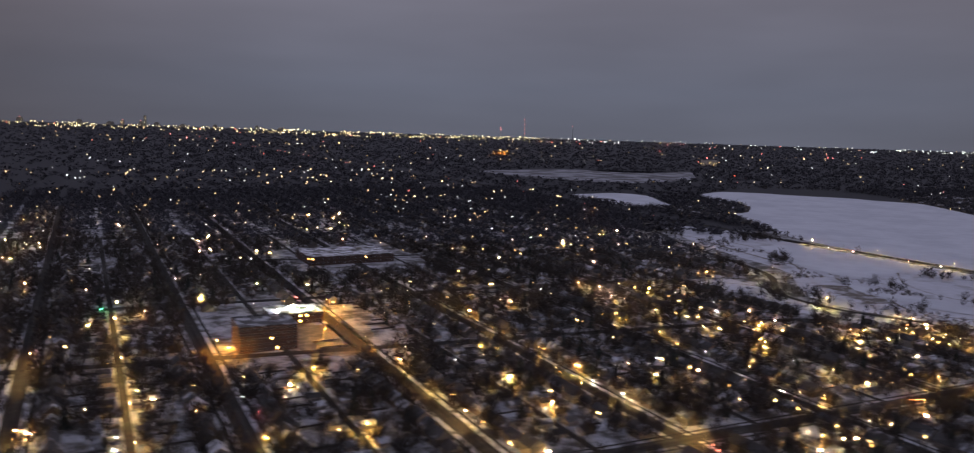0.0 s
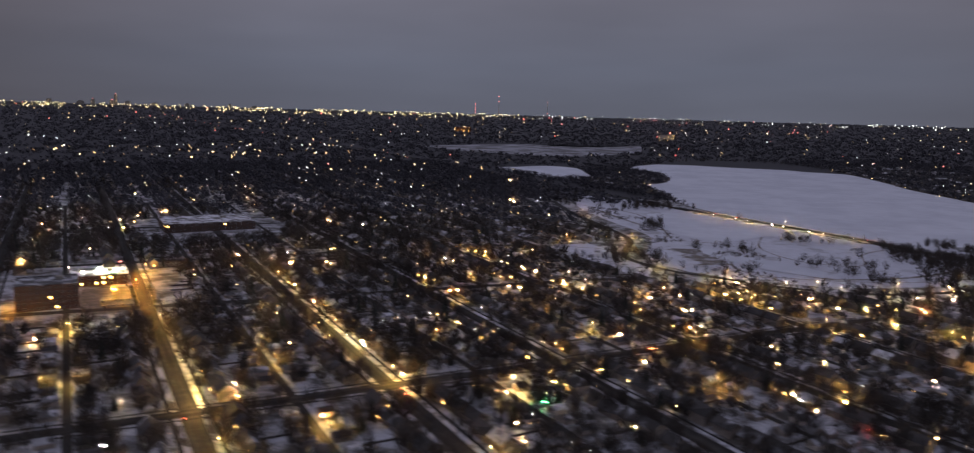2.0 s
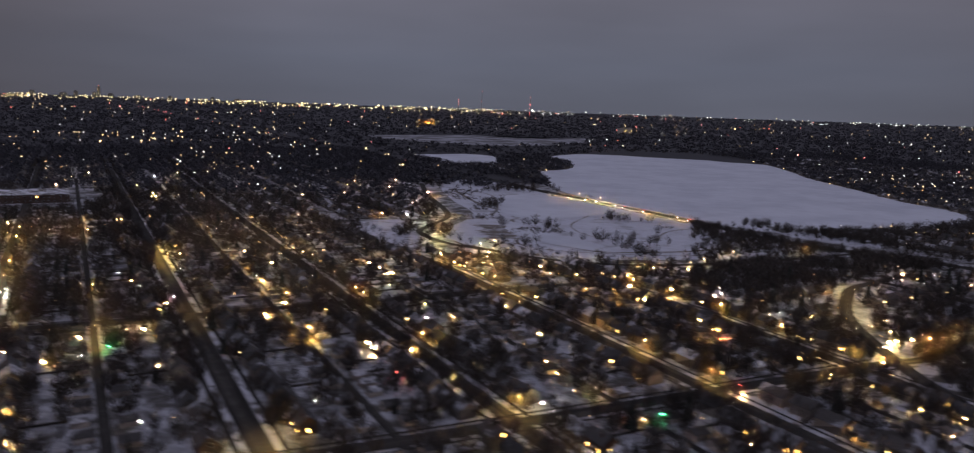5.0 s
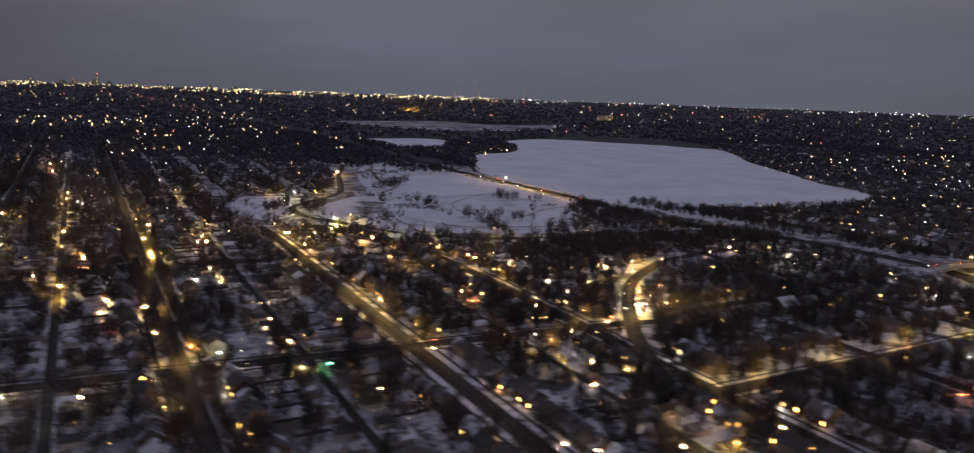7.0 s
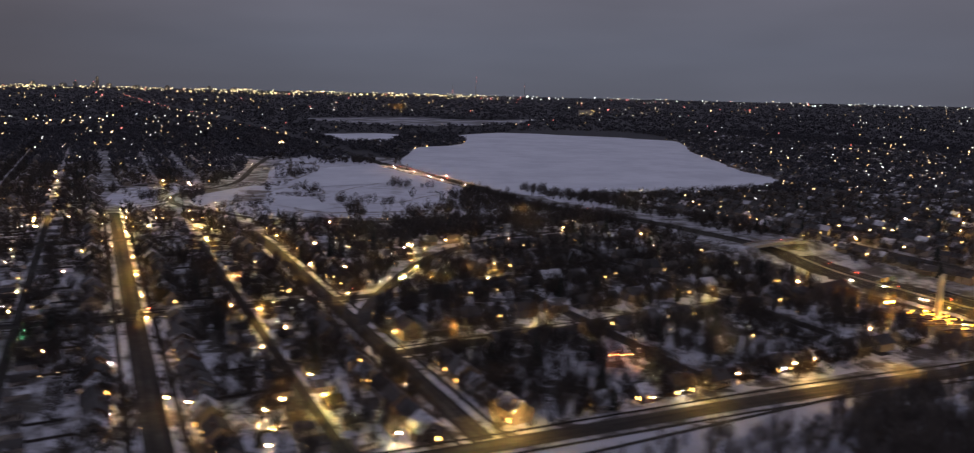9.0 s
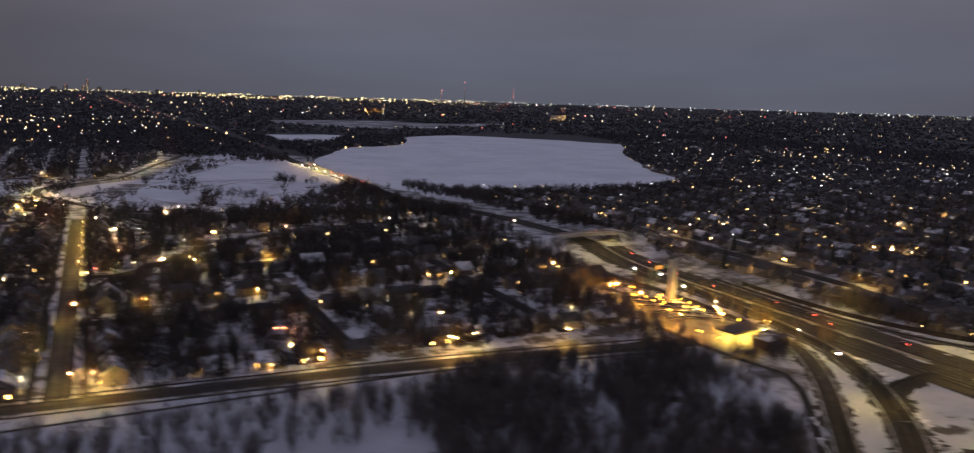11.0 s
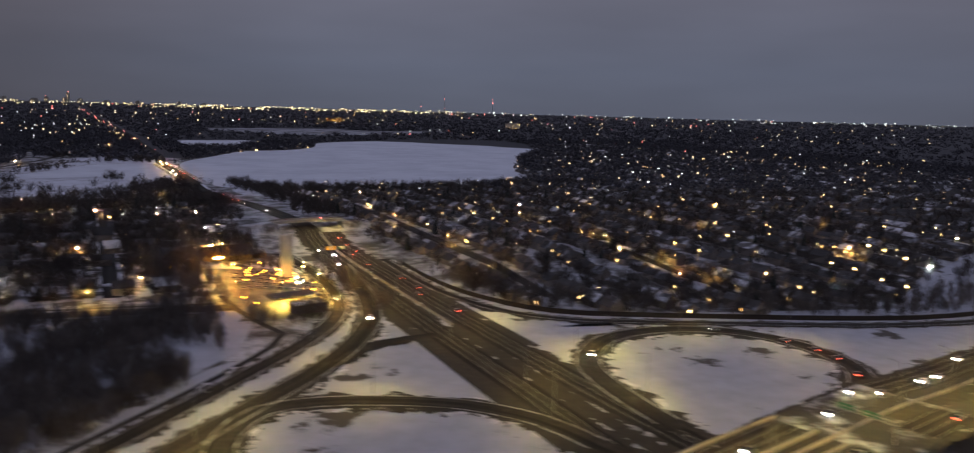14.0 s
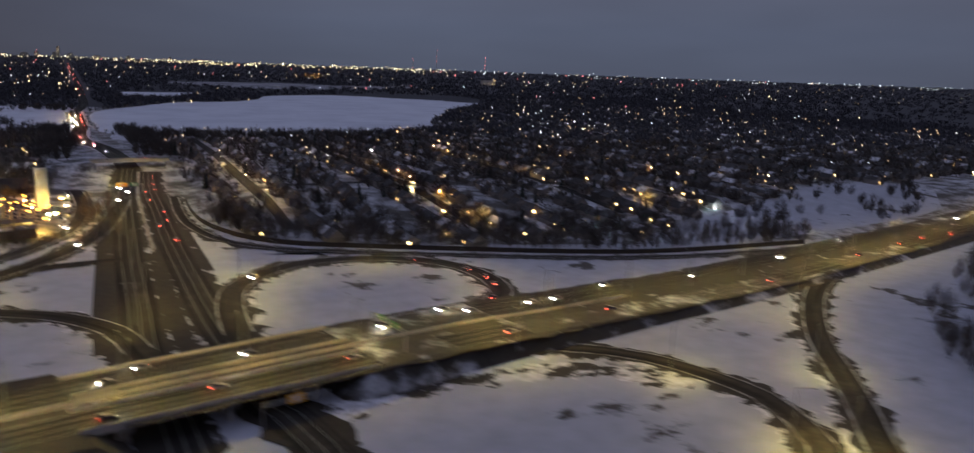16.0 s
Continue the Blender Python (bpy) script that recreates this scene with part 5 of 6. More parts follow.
ribbon("path_9", [(560, -140), (700, -143), (800, -144), (905, -140)], 2.0, ASPHALT, 0.1, label="dark footpath along the snow field", category="path", step=15)
for k, pts in enumerate((CEDAR_W, CEDAR_E)):
    for j, o in enumerate((-3.6, 0, 3.6)):
        ribbon("lane_line_%d" % (3 * k + j + 1), [(p[0] + o, p[1]) for p in pts], 0.25, LANEPAINT, 0.46, label="worn white lane line", category="lane line")
for k, pts in enumerate((X_WEST, X_EAST)):
    for j, o in enumerate((-5.6, -1.9, 1.9, 5.6)):
        ribbon("lane_line_%d" % (10 + 4 * k + j), [(p[0], p[1] + o, p[2]) for p in pts[1:]], 0.25, LANEPAINT, 0.03, True, label="worn white lane line", category="lane line")
for k, (pts, w) in enumerate([(LOOP_NE, 11), (LOOP_NW, 10), (LOOP_SE, 9.5), (RAMP_SE, 9.5), (RAMP_NW, 11), (FRONTAGE, 9), (RAMP_NE, 6.5)]):
    c = spline([(p[0], p[1], 0) for p in pts], 9.0)
    for s in (-1, 1):
        off = []
        for i in range(1, len(c) - 1):
            d = (c[i + 1] - c[i - 1]).normalized()
            q = c[i] + Vector((d.y, -d.x, 0)) * s * (w / 2 - 0.5)
            off.append((q.x, q.y))
        ribbon("snow_bank_%d" % (2 * k + (s + 1) // 2), off, 0.9, VERGE, 0.60, label="ploughed snow bank along the ramp", category="snow bank", step=9)


# ---- near trees, each one its own ----
def bare_tree(seed):
    ob = new("tree")
    r = np.random.default_rng(seed)
    bm = bmesh.new()
    h = 13.0
    tube(bm, (0, 0, -0.3), (0.1, 0.05, h * 0.35), 0.34, 0.26, 6)
    tube(bm, (0.1, 0.05, h * 0.35), (0, 0.2, h * 0.75), 0.26, 0.08, 5)
    for k in range(6):
        a, z = 1.05 * k + r.uniform(0, 0.6), h * r.uniform(0.25, 0.5)
        tube(bm, (0.1, 0, z), (3.4 * math.cos(a), 3.4 * math.sin(a), z + h * r.uniform(0.18, 0.3)), 0.13, 0.05, 4)
    part("trunk", bm, BARK, ob)
    crown = triangles_object("crown", twig_tree(230, h, 11.5, 0.2, False, seed), BARK)
    crown.parent = ob
    return tagged(ob, "bare leafless tree with dark branches above snow", "tree", "bare trees of the neighbourhood")


TREES = [bare_tree(k + 200) for k in range(6)]
for n, i in enumerate(sorted(THINGS)):
    x, y = float(ax[i]), float(ay[i])
    m = pose(x, y, float(land(x, y)) - 0.05, 0, 0, float(rng.uniform(0, 360)))
    if n < 6:
        TREES[n].matrix_basis = m
    else:
        t = copy_thing(TREES[n % 6], m)
        t.scale = (tall[i],) * 3

# garages along the alleys and hedges between the gardens
g_wall, g_roof, g_pick, hedge = [], [], [], []
for x0 in ALLEYS:
    for side in (-1, 1):
        y = -120.0
        while y < 900:
            y += rng.uniform(11, 20)
            x = avenue(x0, y) + side * rng.uniform(6.5, 9)
            if SA * x + CA * y < 170 or open_ground(np.array([x]), np.array([y]))[0] or min(abs(y - street(c, x)) for c in STREETS if c[2] < x < c[3]) < 11:
                continue
            w, d, h = rng.uniform(5.5, 7), rng.uniform(6, 8), 2.6
            a, b, r, z = w / 2, d / 2, 4.2, float(land(x, y)) - 0.1
            tri = []
            for f in (((-a, -b, 0), (a, -b, 0), (a, -b, h), (-a, -b, h)), ((a, b, 0), (-a, b, 0), (-a, b, h), (a, b, h)), ((a, -b, 0), (a, b, 0), (a, b, h), (a, -b, h)), ((-a, b, 0), (-a, -b, 0), (-a, -b, h), (-a, b, h))):
                tri += quad_tris(f)
            tri += [(-a, -b, h), (a, -b, h), (0, -b, r), (a, b, h), (-a, b, h), (0, b, r)]
            g_wall.append(turned(tri, x, y, z, 90))
            tri = []
            for s in (-1, 1):
                tri += quad_tris(((s * (a + 0.4), -b - 0.4, h - 0.2), (s * (a + 0.4), b + 0.4, h - 0.2), (0, b + 0.4, r + 0.1), (0, -b - 0.4, r + 0.1)))
            g_roof.append(turned(tri, x, y, z, 90))
            g_pick += [int(rng.uniform() < 0.5)] * 4
            if rng.uniform() < 0.6:
                continue
            yy, xe = y + rng.uniform(5, 7), x + side * rng.uniform(10, 24)
            ha = 0.3
            lo_, hi_ = min(x, xe), max(x, xe)
            for f in (((lo_, -ha, 0), (hi_, -ha, 0), (hi_, -ha, 1.0), (lo_, -ha, 1.0)), ((hi_, ha, 0), (lo_, ha, 0), (lo_, ha, 1.0), (hi_, ha, 1.0)), ((lo_, -ha, 1.0), (hi_, -ha, 1.0), (hi_, ha, 1.0), (lo_, ha, 1.0))):
                hedge.append(np.array(quad_tris(f)) + np.array((0, yy, z)))
tagged(triangles_object("garages", np.concatenate(g_wall), SIDING), "small garages along the alleys", "garages", kind="stuff")
tagged(triangles_object("garage_roofs", np.concatenate(g_roof), [ROOF, ROOF_SNOW], g_pick), "dark and snowy garage roofs", "roofs", kind="stuff")
tagged(triangles_object("garden_fences", np.concatenate(hedge), BARK), "dark fences and hedges between snowy gardens", "fences", kind="stuff")


# ---- vehicles ----
def car(name="car"):
    ob = new(name)
    bm = bmesh.new()
    prof = [(-2.2, 0.35), (-2.25, 0.75), (-1.5, 0.92), (0.95, 0.98), (2.1, 0.82), (2.2, 0.4)]
    rows_ = [[bm.verts.new((x, y, z)) for x, z in prof] for y in (-0.88, 0.88)]
    for k in range(len(prof)):
        bm.faces.new((rows_[0][k], rows_[0][(k + 1) % 6], rows_[1][(k + 1) % 6], rows_[1][k]))
    bm.faces.new(rows_[0])
    bm.faces.new(rows_[1][::-1])
    part("body", bm, PAINT, ob)
    bm = bmesh.new()
    a = [bm.verts.new(p) for p in ((-1.6, -0.82, 0.9), (1.0, -0.82, 0.95), (1.0, 0.82, 0.95), (-1.6, 0.82, 0.9), (-1.1, -0.66, 1.45), (0.25, -0.66, 1.47), (0.25, 0.66, 1.47), (-1.1, 0.66, 1.45))]
    for f in ((0, 1, 5, 4), (1, 2, 6, 5), (2, 3, 7, 6), (3, 0, 4, 7)):
        bm.faces.new([a[k] for k in f])
    part("glasshouse", bm, DARKPANE, ob, "dark car windows")
    bm = bmesh.new()
    box(bm, -0.42, 0, 1.48, 1.4, 1.36, 0.07, 0.03)
    part("roof", bm, PAINT, ob)
    for x in (-1.4, 1.35):
        for y in (-0.85, 0.85):
            bm = bmesh.new()
            tube(bm, (x, y - 0.11, 0.33), (x, y + 0.11, 0.33), 0.33, 0.33, 8)
            part("wheel", bm, RUBBER, ob)
    return tagged(ob, "parked car, plain dark paint", "car", "parked cars")


def flat_lens(bm, x, y, z, w, h):
    """A lamp glass set flush in the nose or tail, leaning with it."""
    lean = -0.238 if x > 0 else -0.125
    pts = [(x + lean * q, y + p, z + q) for p, q in ((-w / 2, -h / 2), (w / 2, -h / 2), (w / 2, h / 2), (-w / 2, h / 2))]
    bm.faces.new([bm.verts.new(p) for p in (pts if x > 0 else pts[::-1])])


def with_lights(ob, label):
    for y in (-0.62, 0.62):
        bm = bmesh.new()
        flat_lens(bm, 2.15, y, 0.66, 0.40, 0.22)
        part("headlight", bm, HEADLAMP, ob, "bright headlight")
        bm = bmesh.new()
        flat_lens(bm, -2.246, y, 0.62, 0.42, 0.24)
        part("tail_light", bm, TAILLAMP, ob, "red tail light")
    return tagged(ob, label, "car", "cars on the highway")


PARKED = car()
DRIVING = with_lights(car(), "car on the highway with lights on")
state = {"parked": True, "driving": True}


def put_car(kind, x, y, z, deg):
    m = pose(x, y, z, 0, 0, deg)
    proto = PARKED if kind == "parked" else DRIVING
    if state[kind]:
        state[kind] = False
        proto.matrix_basis = m
    else:
        copy_thing(proto, m)


def traffic(points, stops, lane, forward, level):
    """Cars along a road: at the given shares of its length, in a lane beside its middle."""
    c = spline([(p[0], p[1], p[2] if len(p) > 2 else 0) for p in points], 3.0)
    for f in stops:
        i = min(max(int(f * (len(c) - 1)), 1), len(c) - 2)
        d = c[i + 1] - c[i - 1]
        d.z = 0
        d.normalize()
        q = c[i] + Vector((d.y, -d.x, 0)) * lane
        z = q.z + 0.03 if level else float(land(q.x, q.y)) + 0.5
        put_car("driving", q.x, q.y, z, math.degrees(math.atan2(d.y, d.x)) + (0 if forward else 180))


traffic(CEDAR_W, (0.10, 0.18), 3.5, True, False)
traffic(CEDAR_W, (0.13,), -2.5, True, False)
traffic(CEDAR_E, (0.04, 0.07, 0.1, 0.24, 0.28, 0.36), -3.0, False, False)
traffic(CEDAR_E, (0.12, 0.17, 0.3), 2.5, False, False)
traffic(X_WEST, (0.245, 0.262, 0.285, 0.31, 0.33, 0.345, 0.352, 0.40, 0.44, 0.56, 0.64), 3.0, False, True)
traffic(X_WEST, (0.27, 0.325, 0.37, 0.48, 0.6), -3.0, False, True)
traffic(X_EAST, (0.25, 0.28, 0.30, 0.36, 0.47, 0.5, 0.515, 0.58, 0.67), -2.0, True, True)
traffic(X_EAST, (0.262, 0.33, 0.42, 0.53), 2.5, True, True)
traffic(LOOP_NE, (0.3, 0.62, 0.74, 0.8, 0.84, 0.93), 1.5, False, False)
traffic(RAMP_NW, (0.3,), 0, True, False)
traffic(FRONTAGE, (0.28,), 1.5, True, False)
traffic(CEDAR_N, tuple(0.006 + 0.009 * k for k in range(4)), -4, False, False)
for k in range(16):
    y = 500 + 20.5 * k
    if k % 3 == 0:
        continue
    put_car("driving", 981 - (k % 2) * 3.4, y, float(land(983, y)) + 1.46, -90)
    if k % 2:
        put_car("driving", 988.5, y + 8, float(land(983, y)) + 1.46, 90)


# ---- the church, its slab tower and the lot ----
def church():
    ob = new("church")
    bm = bmesh.new()
    x, y, h, r = 9, 14, 3.6, 8.4
    v = [bm.verts.new(p) for p in ((-x, -y, 0), (x, -y, 0), (x, y, 0), (-x, y, 0), (-x, -y, h), (x, -y, h), (x, y, h), (-x, y, h), (0, -y, r), (0, y, r))]
    for f in ((0, 1, 5, 8, 4), (2, 3, 7, 9, 6), (1, 2, 6, 5), (3, 0, 4, 7)):
        bm.faces.new([v[k] for k in f])
    part("wall", bm, DARKWOOD, ob)
    bm = bmesh.new()
    for s in (-1, 1):
        a = [(s * 10, 3.1), (0, 8.5), (0, 9.0), (s * 10, 3.6)]
        vs = [[bm.verts.new((px_, yy, pz)) for px_, pz in a] for yy in (-y - 1.2, y + 1.2)]
        for k in range(4):
            bm.faces.new([vs[0][k], vs[0][(k + 1) % 4], vs[1][(k + 1) % 4], vs[1][k]])
        bm.faces.new(vs[0])
        bm.faces.new(vs[1][::-1])
    part("roof", bm, DARKWOOD, ob, "steep dark roof")
    for k in range(3):
        bm = bmesh.new()
        box(bm, -5 + 5 * k, -y - 0.06, 2.6, 1.8, 0.2, 3.6, 0.05)
        part("window", bm, WARMPANE if k == 1 else DARKPANE, ob)
    bm = bmesh.new()
    box(bm, 0, -y - 4, 1.8, 13, 7, 3.6, 0.1)
    part("annex", bm, DARKWOOD, ob, "low dark entrance hall")
    return tagged(ob, "dark church with a steep roof beside a lit car park", "church")


church().matrix_basis = pose(930, -34, float(land(930, -34)) - 0.3, 0, 0, 96)


def tower():
    ob = new("bell_tower")
    bm = bmesh.new()
    box(bm, 0, 0, 12.7, 6.4, 1.1, 25.4, 0.06)
    part("slab", bm, PALE, ob, "tall pale concrete slab")
    for s in (-1, 1):
        bm = bmesh.new()
        box(bm, s * 3.3, 0, 13.0, 0.5, 2.0, 26.0, 0.05)
        part("fin", bm, PALE, ob)
    bm = bmesh.new()
    box(bm, 0, 0, 0.5, 9, 4, 1.0, 0.1)
    part("plinth", bm, CONCRETE, ob)
    for s in (-1, 1):
        bm = bmesh.new()
        box(bm, s * 1.8, -13, 0.25, 0.9, 0.5, 0.3, 0.04)
        part("uplight", bm, UPLIGHT, ob, "greenish-white uplight")
    return tagged(ob, "tall pale slab bell tower lit from below", "tower")


UPLIGHT = glow("uplight", (0.80, 1.0, 0.46), 1000)
tower().matrix_basis = pose(954, -86, float(land(954, -86)) - 0.05, 0, 0, 20)


def lot_lamp(height, mat, label, flat=0.7, size=1.0):
    ob = new("lot_lamp")
    bm = bmesh.new()
    tube(bm, (0, 0, 0), (0, 0, height), 0.12, 0.08, 6)
    part("pole", bm, STEEL, ob)
    for s in (-1, 1):
        bm = bmesh.new()
        box(bm, s * 0.6, 0, height + 0.1, 0.9, 0.5, 0.2, 0.04)
        part("lamp_head", bm, STEEL, ob)
        bm = bmesh.new()
        bmesh.ops.create_icosphere(bm, subdivisions=1, radius=0.34 * size, matrix=pose(s * 0.6, 0, height - 0.26 * flat) @ Matrix.Diagonal((1, 0.7, flat, 1)))
        part("lens", bm, mat, ob, "glowing lens")
    return tagged(ob, label, "lot lamp", "car park lamps")


LOT_A = lot_lamp(8, FLOOD, "twin-headed amber floodlight over the car park", 0.25)
LOT_B = lot_lamp(8, LOTWHITE, "twin-headed white lamp over the car park", 0.3)
LOTGROUND = material("packed_snow_lot", (0.14, 0.134, 0.13), 0.7, 0.3, 0.4, (0.08, 0.075, 0.07), 0.12, 0.5, 0.1, 0.2)
area("car_park_1", [(912, -70), (960, -64), (972, -90), (972, -122), (962, -168), (915, -168), (914, -120)], LOTGROUND, 0.12, "crowded asphalt car park under amber light", "car park")
for k, (x, y) in enumerate(((916, -80), (922, -98), (946, -104), (964, -86), (918, -132), (940, -138), (958, -150))):
    (copy_thing(LOT_A, pose(x, y, float(land(x, y)), 0, 0, 15 * k)) if k else None)
LOT_A.matrix_basis = pose(916, -80, float(land(916, -80)))
for k, (x, y) in enumerate(((968, -70), (966, -108), (950, -124), (962, -166))):
    (copy_thing(LOT_B, pose(x, y, float(land(x, y)), 0, 0, 30 * k)) if k else None)
LOT_B.matrix_basis = pose(968, -70, float(land(968, -70)))
# Added glowing lamps; they stand for amber lights and their glints on cars.
LOT_C = lot_lamp(4.5, AMBERDOT, "low amber lamp standing for lights and glints on parked cars", 0.7, 1.5)
lot_lamp(9, FLOOD, "bright amber floodlight beside the church").matrix_basis = pose(918, -82, float(land(918, -82)))
LOT_C.matrix_basis = pose(926, -88, float(land(926, -88)))
for x, y in ((934, -84), (950, -82), (938, -96), (956, -98), (928, -108), (948, -116), (962, -114), (918, -146), (922, -156), (956, -134), (944, -64), (931, -92), (941, -90), (946, -99), (934, -103), (952, -108), (940, -112), (925, -117), (957, -90), (949, -93), (929, -100)):
    copy_thing(LOT_C, pose(x, y, float(land(x, y)), 0, 0, x * 7))
for row in range(5):
    for k in range(12):
        x, y = 921 + 3.7 * k + row * 0.5, -78 - 10.5 * row
        if rng.uniform() < 0.82 and not (row == 4 and k > 9):
            put_car("parked", x, y, float(land(x, y)) + 0.13, 90 + rng.uniform(-3, 3))


def filling_station():
    ob = new("filling_station")
    bm = bmesh.new()
    box(bm, 0, 0, 5.0, 24, 12, 0.9, 0.08)
    part("canopy", bm, ROOF, ob, "flat dark canopy")
    bm = bmesh.new()
    box(bm, 0, 0, 4.5, 22, 10, 0.06)
    part("canopy_light", bm, CANOPYLIGHT, ob, "glowing canopy underside")
    for sx_ in (-8, 8):
        for sy_ in (-3, 3):
            bm = bmesh.new()
            box(bm, sx_, sy_, 2.3, 0.5, 0.5, 4.6, 0.04)
            part("column", bm, STEEL, ob)
    bm = bmesh.new()
    box(bm, 2, -15, 2.2, 16, 9, 4.4, 0.1)
    part("shop", bm, BRICK, ob, "dark low shop building")
    bm = bmesh.new()
    box(bm, 2, -15, 4.6, 17, 10, 0.4, 0.08)
    part("shop_roof", bm, ROOF, ob)
    bm = bmesh.new()
    box(bm, 2, -10.4, 1.7, 13, 0.12, 2.4)
    part("shop_window", bm, CANOPYLIGHT, ob, "lit shop window")
    return tagged(ob, "filling station with brightly lit yellow canopy", "filling station")


filling_station().matrix_basis = pose(941, -150, float(land(941, -150)) - 0.03, 0, 0, 6)


# ---- larger buildings of the neighbourhood ----
def block(name, w, d, h, storeys, bays, wall, roof, label, lit_share, seed, windows=True):
    """A flat-roofed block with a parapet and rows of windows, each one a part."""
    ob = new(name)
    r = random.Random(seed)
    bm = bmesh.new()
    box(bm, 0, 0, h / 2, w, d, h, 0.1)
    part("wall", bm, wall, ob)
    bm = bmesh.new()
    box(bm, 0, 0, h + 0.06, w - 0.8, d - 0.8, 0.2)
    for sx_, sy_, lx, ly in ((0, -d / 2 + 0.2, w, 0.4), (0, d / 2 - 0.2, w, 0.4), (-w / 2 + 0.2, 0, 0.4, d - 0.8), (w / 2 - 0.2, 0, 0.4, d - 0.8)):
        box(bm, sx_, sy_, h + 0.4, lx, ly, 0.8)
    part("roof", bm, roof, ob, "flat roof with parapet")
    bm = bmesh.new()
    box(bm, w * 0.2, d * 0.1, h + 1.3, 5, 4, 2.4, 0.1)
    part("roof_plant", bm, CONCRETE, ob)
    if windows:
        for s in range(storeys):
            for b in range(bays):
                me = WIN_LIT if r.random() < lit_share else WIN_DARK
                z = (s + 0.55) * h / storeys
                x = -w / 2 + (b + 0.5) * w / bays
                shared("window", me, ob, pose(x, -d / 2 - 0.03, z, 0, 0, -90) @ Matrix.Diagonal((1, 1.5, 1.1, 1)))
                if b < bays // 2:
                    y = -d / 2 + (b + 0.5) * d / (bays // 2)
                    shared("window", me, ob, pose(-w / 2 - 0.03, y, z, 0, 0, 180) @ Matrix.Diagonal((1, 1.5, 1.1, 1)))
    return tagged(ob, label, "building")


block("clinic", 38, 30, 17, 5, 10, BRICK, ROOF_SNOW, "five-storey dark brick clinic with a snowy flat roof", 0.05, 3).matrix_basis = pose(121, 551, -0.05, 0, 0, -2)
block("clinic_wing", 40, 26, 8, 2, 8, BRICK, ROOF_SNOW, "low brick clinic wing, floodlit snowy roof", 0.2, 4).matrix_basis = pose(157, 612, -0.05, 0, 0, -2)
block("school", 95, 60, 9, 2, 16, BRICK, ROOF_SNOW, "long low school with a snow-covered flat roof", 0.02, 5).matrix_basis = pose(283, 862, -0.05, 0, 0, -1)
area("car_park_2", [(142, 510), (184, 510), (190, 590), (144, 590)], LOTGROUND, 0.12, "clinic car park under amber light", "car park")
for k, (x, y, kind) in enumerate(((90, 545, 0), (93, 527, 0), (162, 548, 0), (182, 520, 0), (180, 575, 0), (196, 610, 0), (192, 636, 0), (136, 645, 1))):
    copy_thing((LOT_A, LOT_B)[kind], pose(x, y, 0, 0, 0, 20 * k))
for x, y in ((145, 606), (158, 618), (168, 606)):
    roof_lamp = lot_lamp(2.5, ROOFFLOOD, "low greenish-white floodlight on the clinic roof")
    roof_lamp.matrix_basis = pose(x, y, 8.1, 0, 0, 10)
for k in range(14):
    put_car("parked", 148 + 2.9 * (k % 7) + 6, 528 + 16 * (k // 7), 0.13, 90 + rng.uniform(-3, 3))
block("apartment_block", 72, 18, 28, 8, 16, PALE, ROOF_SNOW, "pale distant apartment block above the trees", 0.12, 6).matrix_basis = pose(2830, 2873, -0.1, 0, 0, -28)
block("hospital", 92, 34, 24, 6, 14, BRICK, ROOF, "large distant brick building lit orange", 0.12, 7).matrix_basis = pose(2246, 3910, -0.1, 0, 0, -28)
for k in range(4):
    copy_thing(LOT_A, pose(2246 + CA * (-42 + 28 * k) - SA * 22, 3910 - SA * (-42 + 28 * k) - CA * 22, 0, 0, 0, -28))


# skyline: towers and masts
def skyscraper(w, d, h, seed, label):
    ob = new("skyscraper")
    r = random.Random(seed)
    bm = bmesh.new()
    box(bm, 0, 0, h / 2, w, d, h, 1.0)
    part("wall", bm, CONCRETE, ob)
    bm = bmesh.new()
    box(bm, 0, 0, h + 4, w * 0.6, d * 0.6, 8, 0.5)
    part("crown", bm, CONCRETE, ob)
    bm = bmesh.new()
    for k in range(int(h / 6)):
        box(bm, r.uniform(-0.4, 0.4) * w, -d / 2 - 0.2, r.uniform(0.1, 0.95) * h, 2.2, 0.5, 1.6)
    part("lit_window", bm, FARWARM, ob, "scattered lit windows")
    if h > 50:
        bm = bmesh.new()
        bmesh.ops.create_icosphere(bm, subdivisions=1, radius=1.8, matrix=pose(0, 0, h + 10))
        part("beacon", bm, FARRED, ob, "red roof beacon")
    return tagged(ob, label, "skyscraper", "skyline towers")


def bearing(r, s):
    return CA * r + SA * s, -SA * r + CA * s


for k, (r, s, w, h) in enumerate(((-3720, 9000, 26, 118), (-3790, 9060, 40, 52), (-3610, 9050, 48, 44), (-4010, 9080, 36, 58), (-4130, 9040, 60, 38), (-4480, 9050, 44, 50), (-3330, 9100, 64, 30), (-2950, 9050, 46, 36), (-2210, 9100, 70, 26), (-2480, 9060, 38, 40), (-5120, 9000, 50, 56), (-5390, 9020, 34, 70))):
    x, y = bearing(r, s)
    skyscraper(w, w, h, k, "distant downtown tower with scattered lit windows").matrix_basis = pose(x, y, float(land(x, y)) - 0.5, 0, 0, -28)


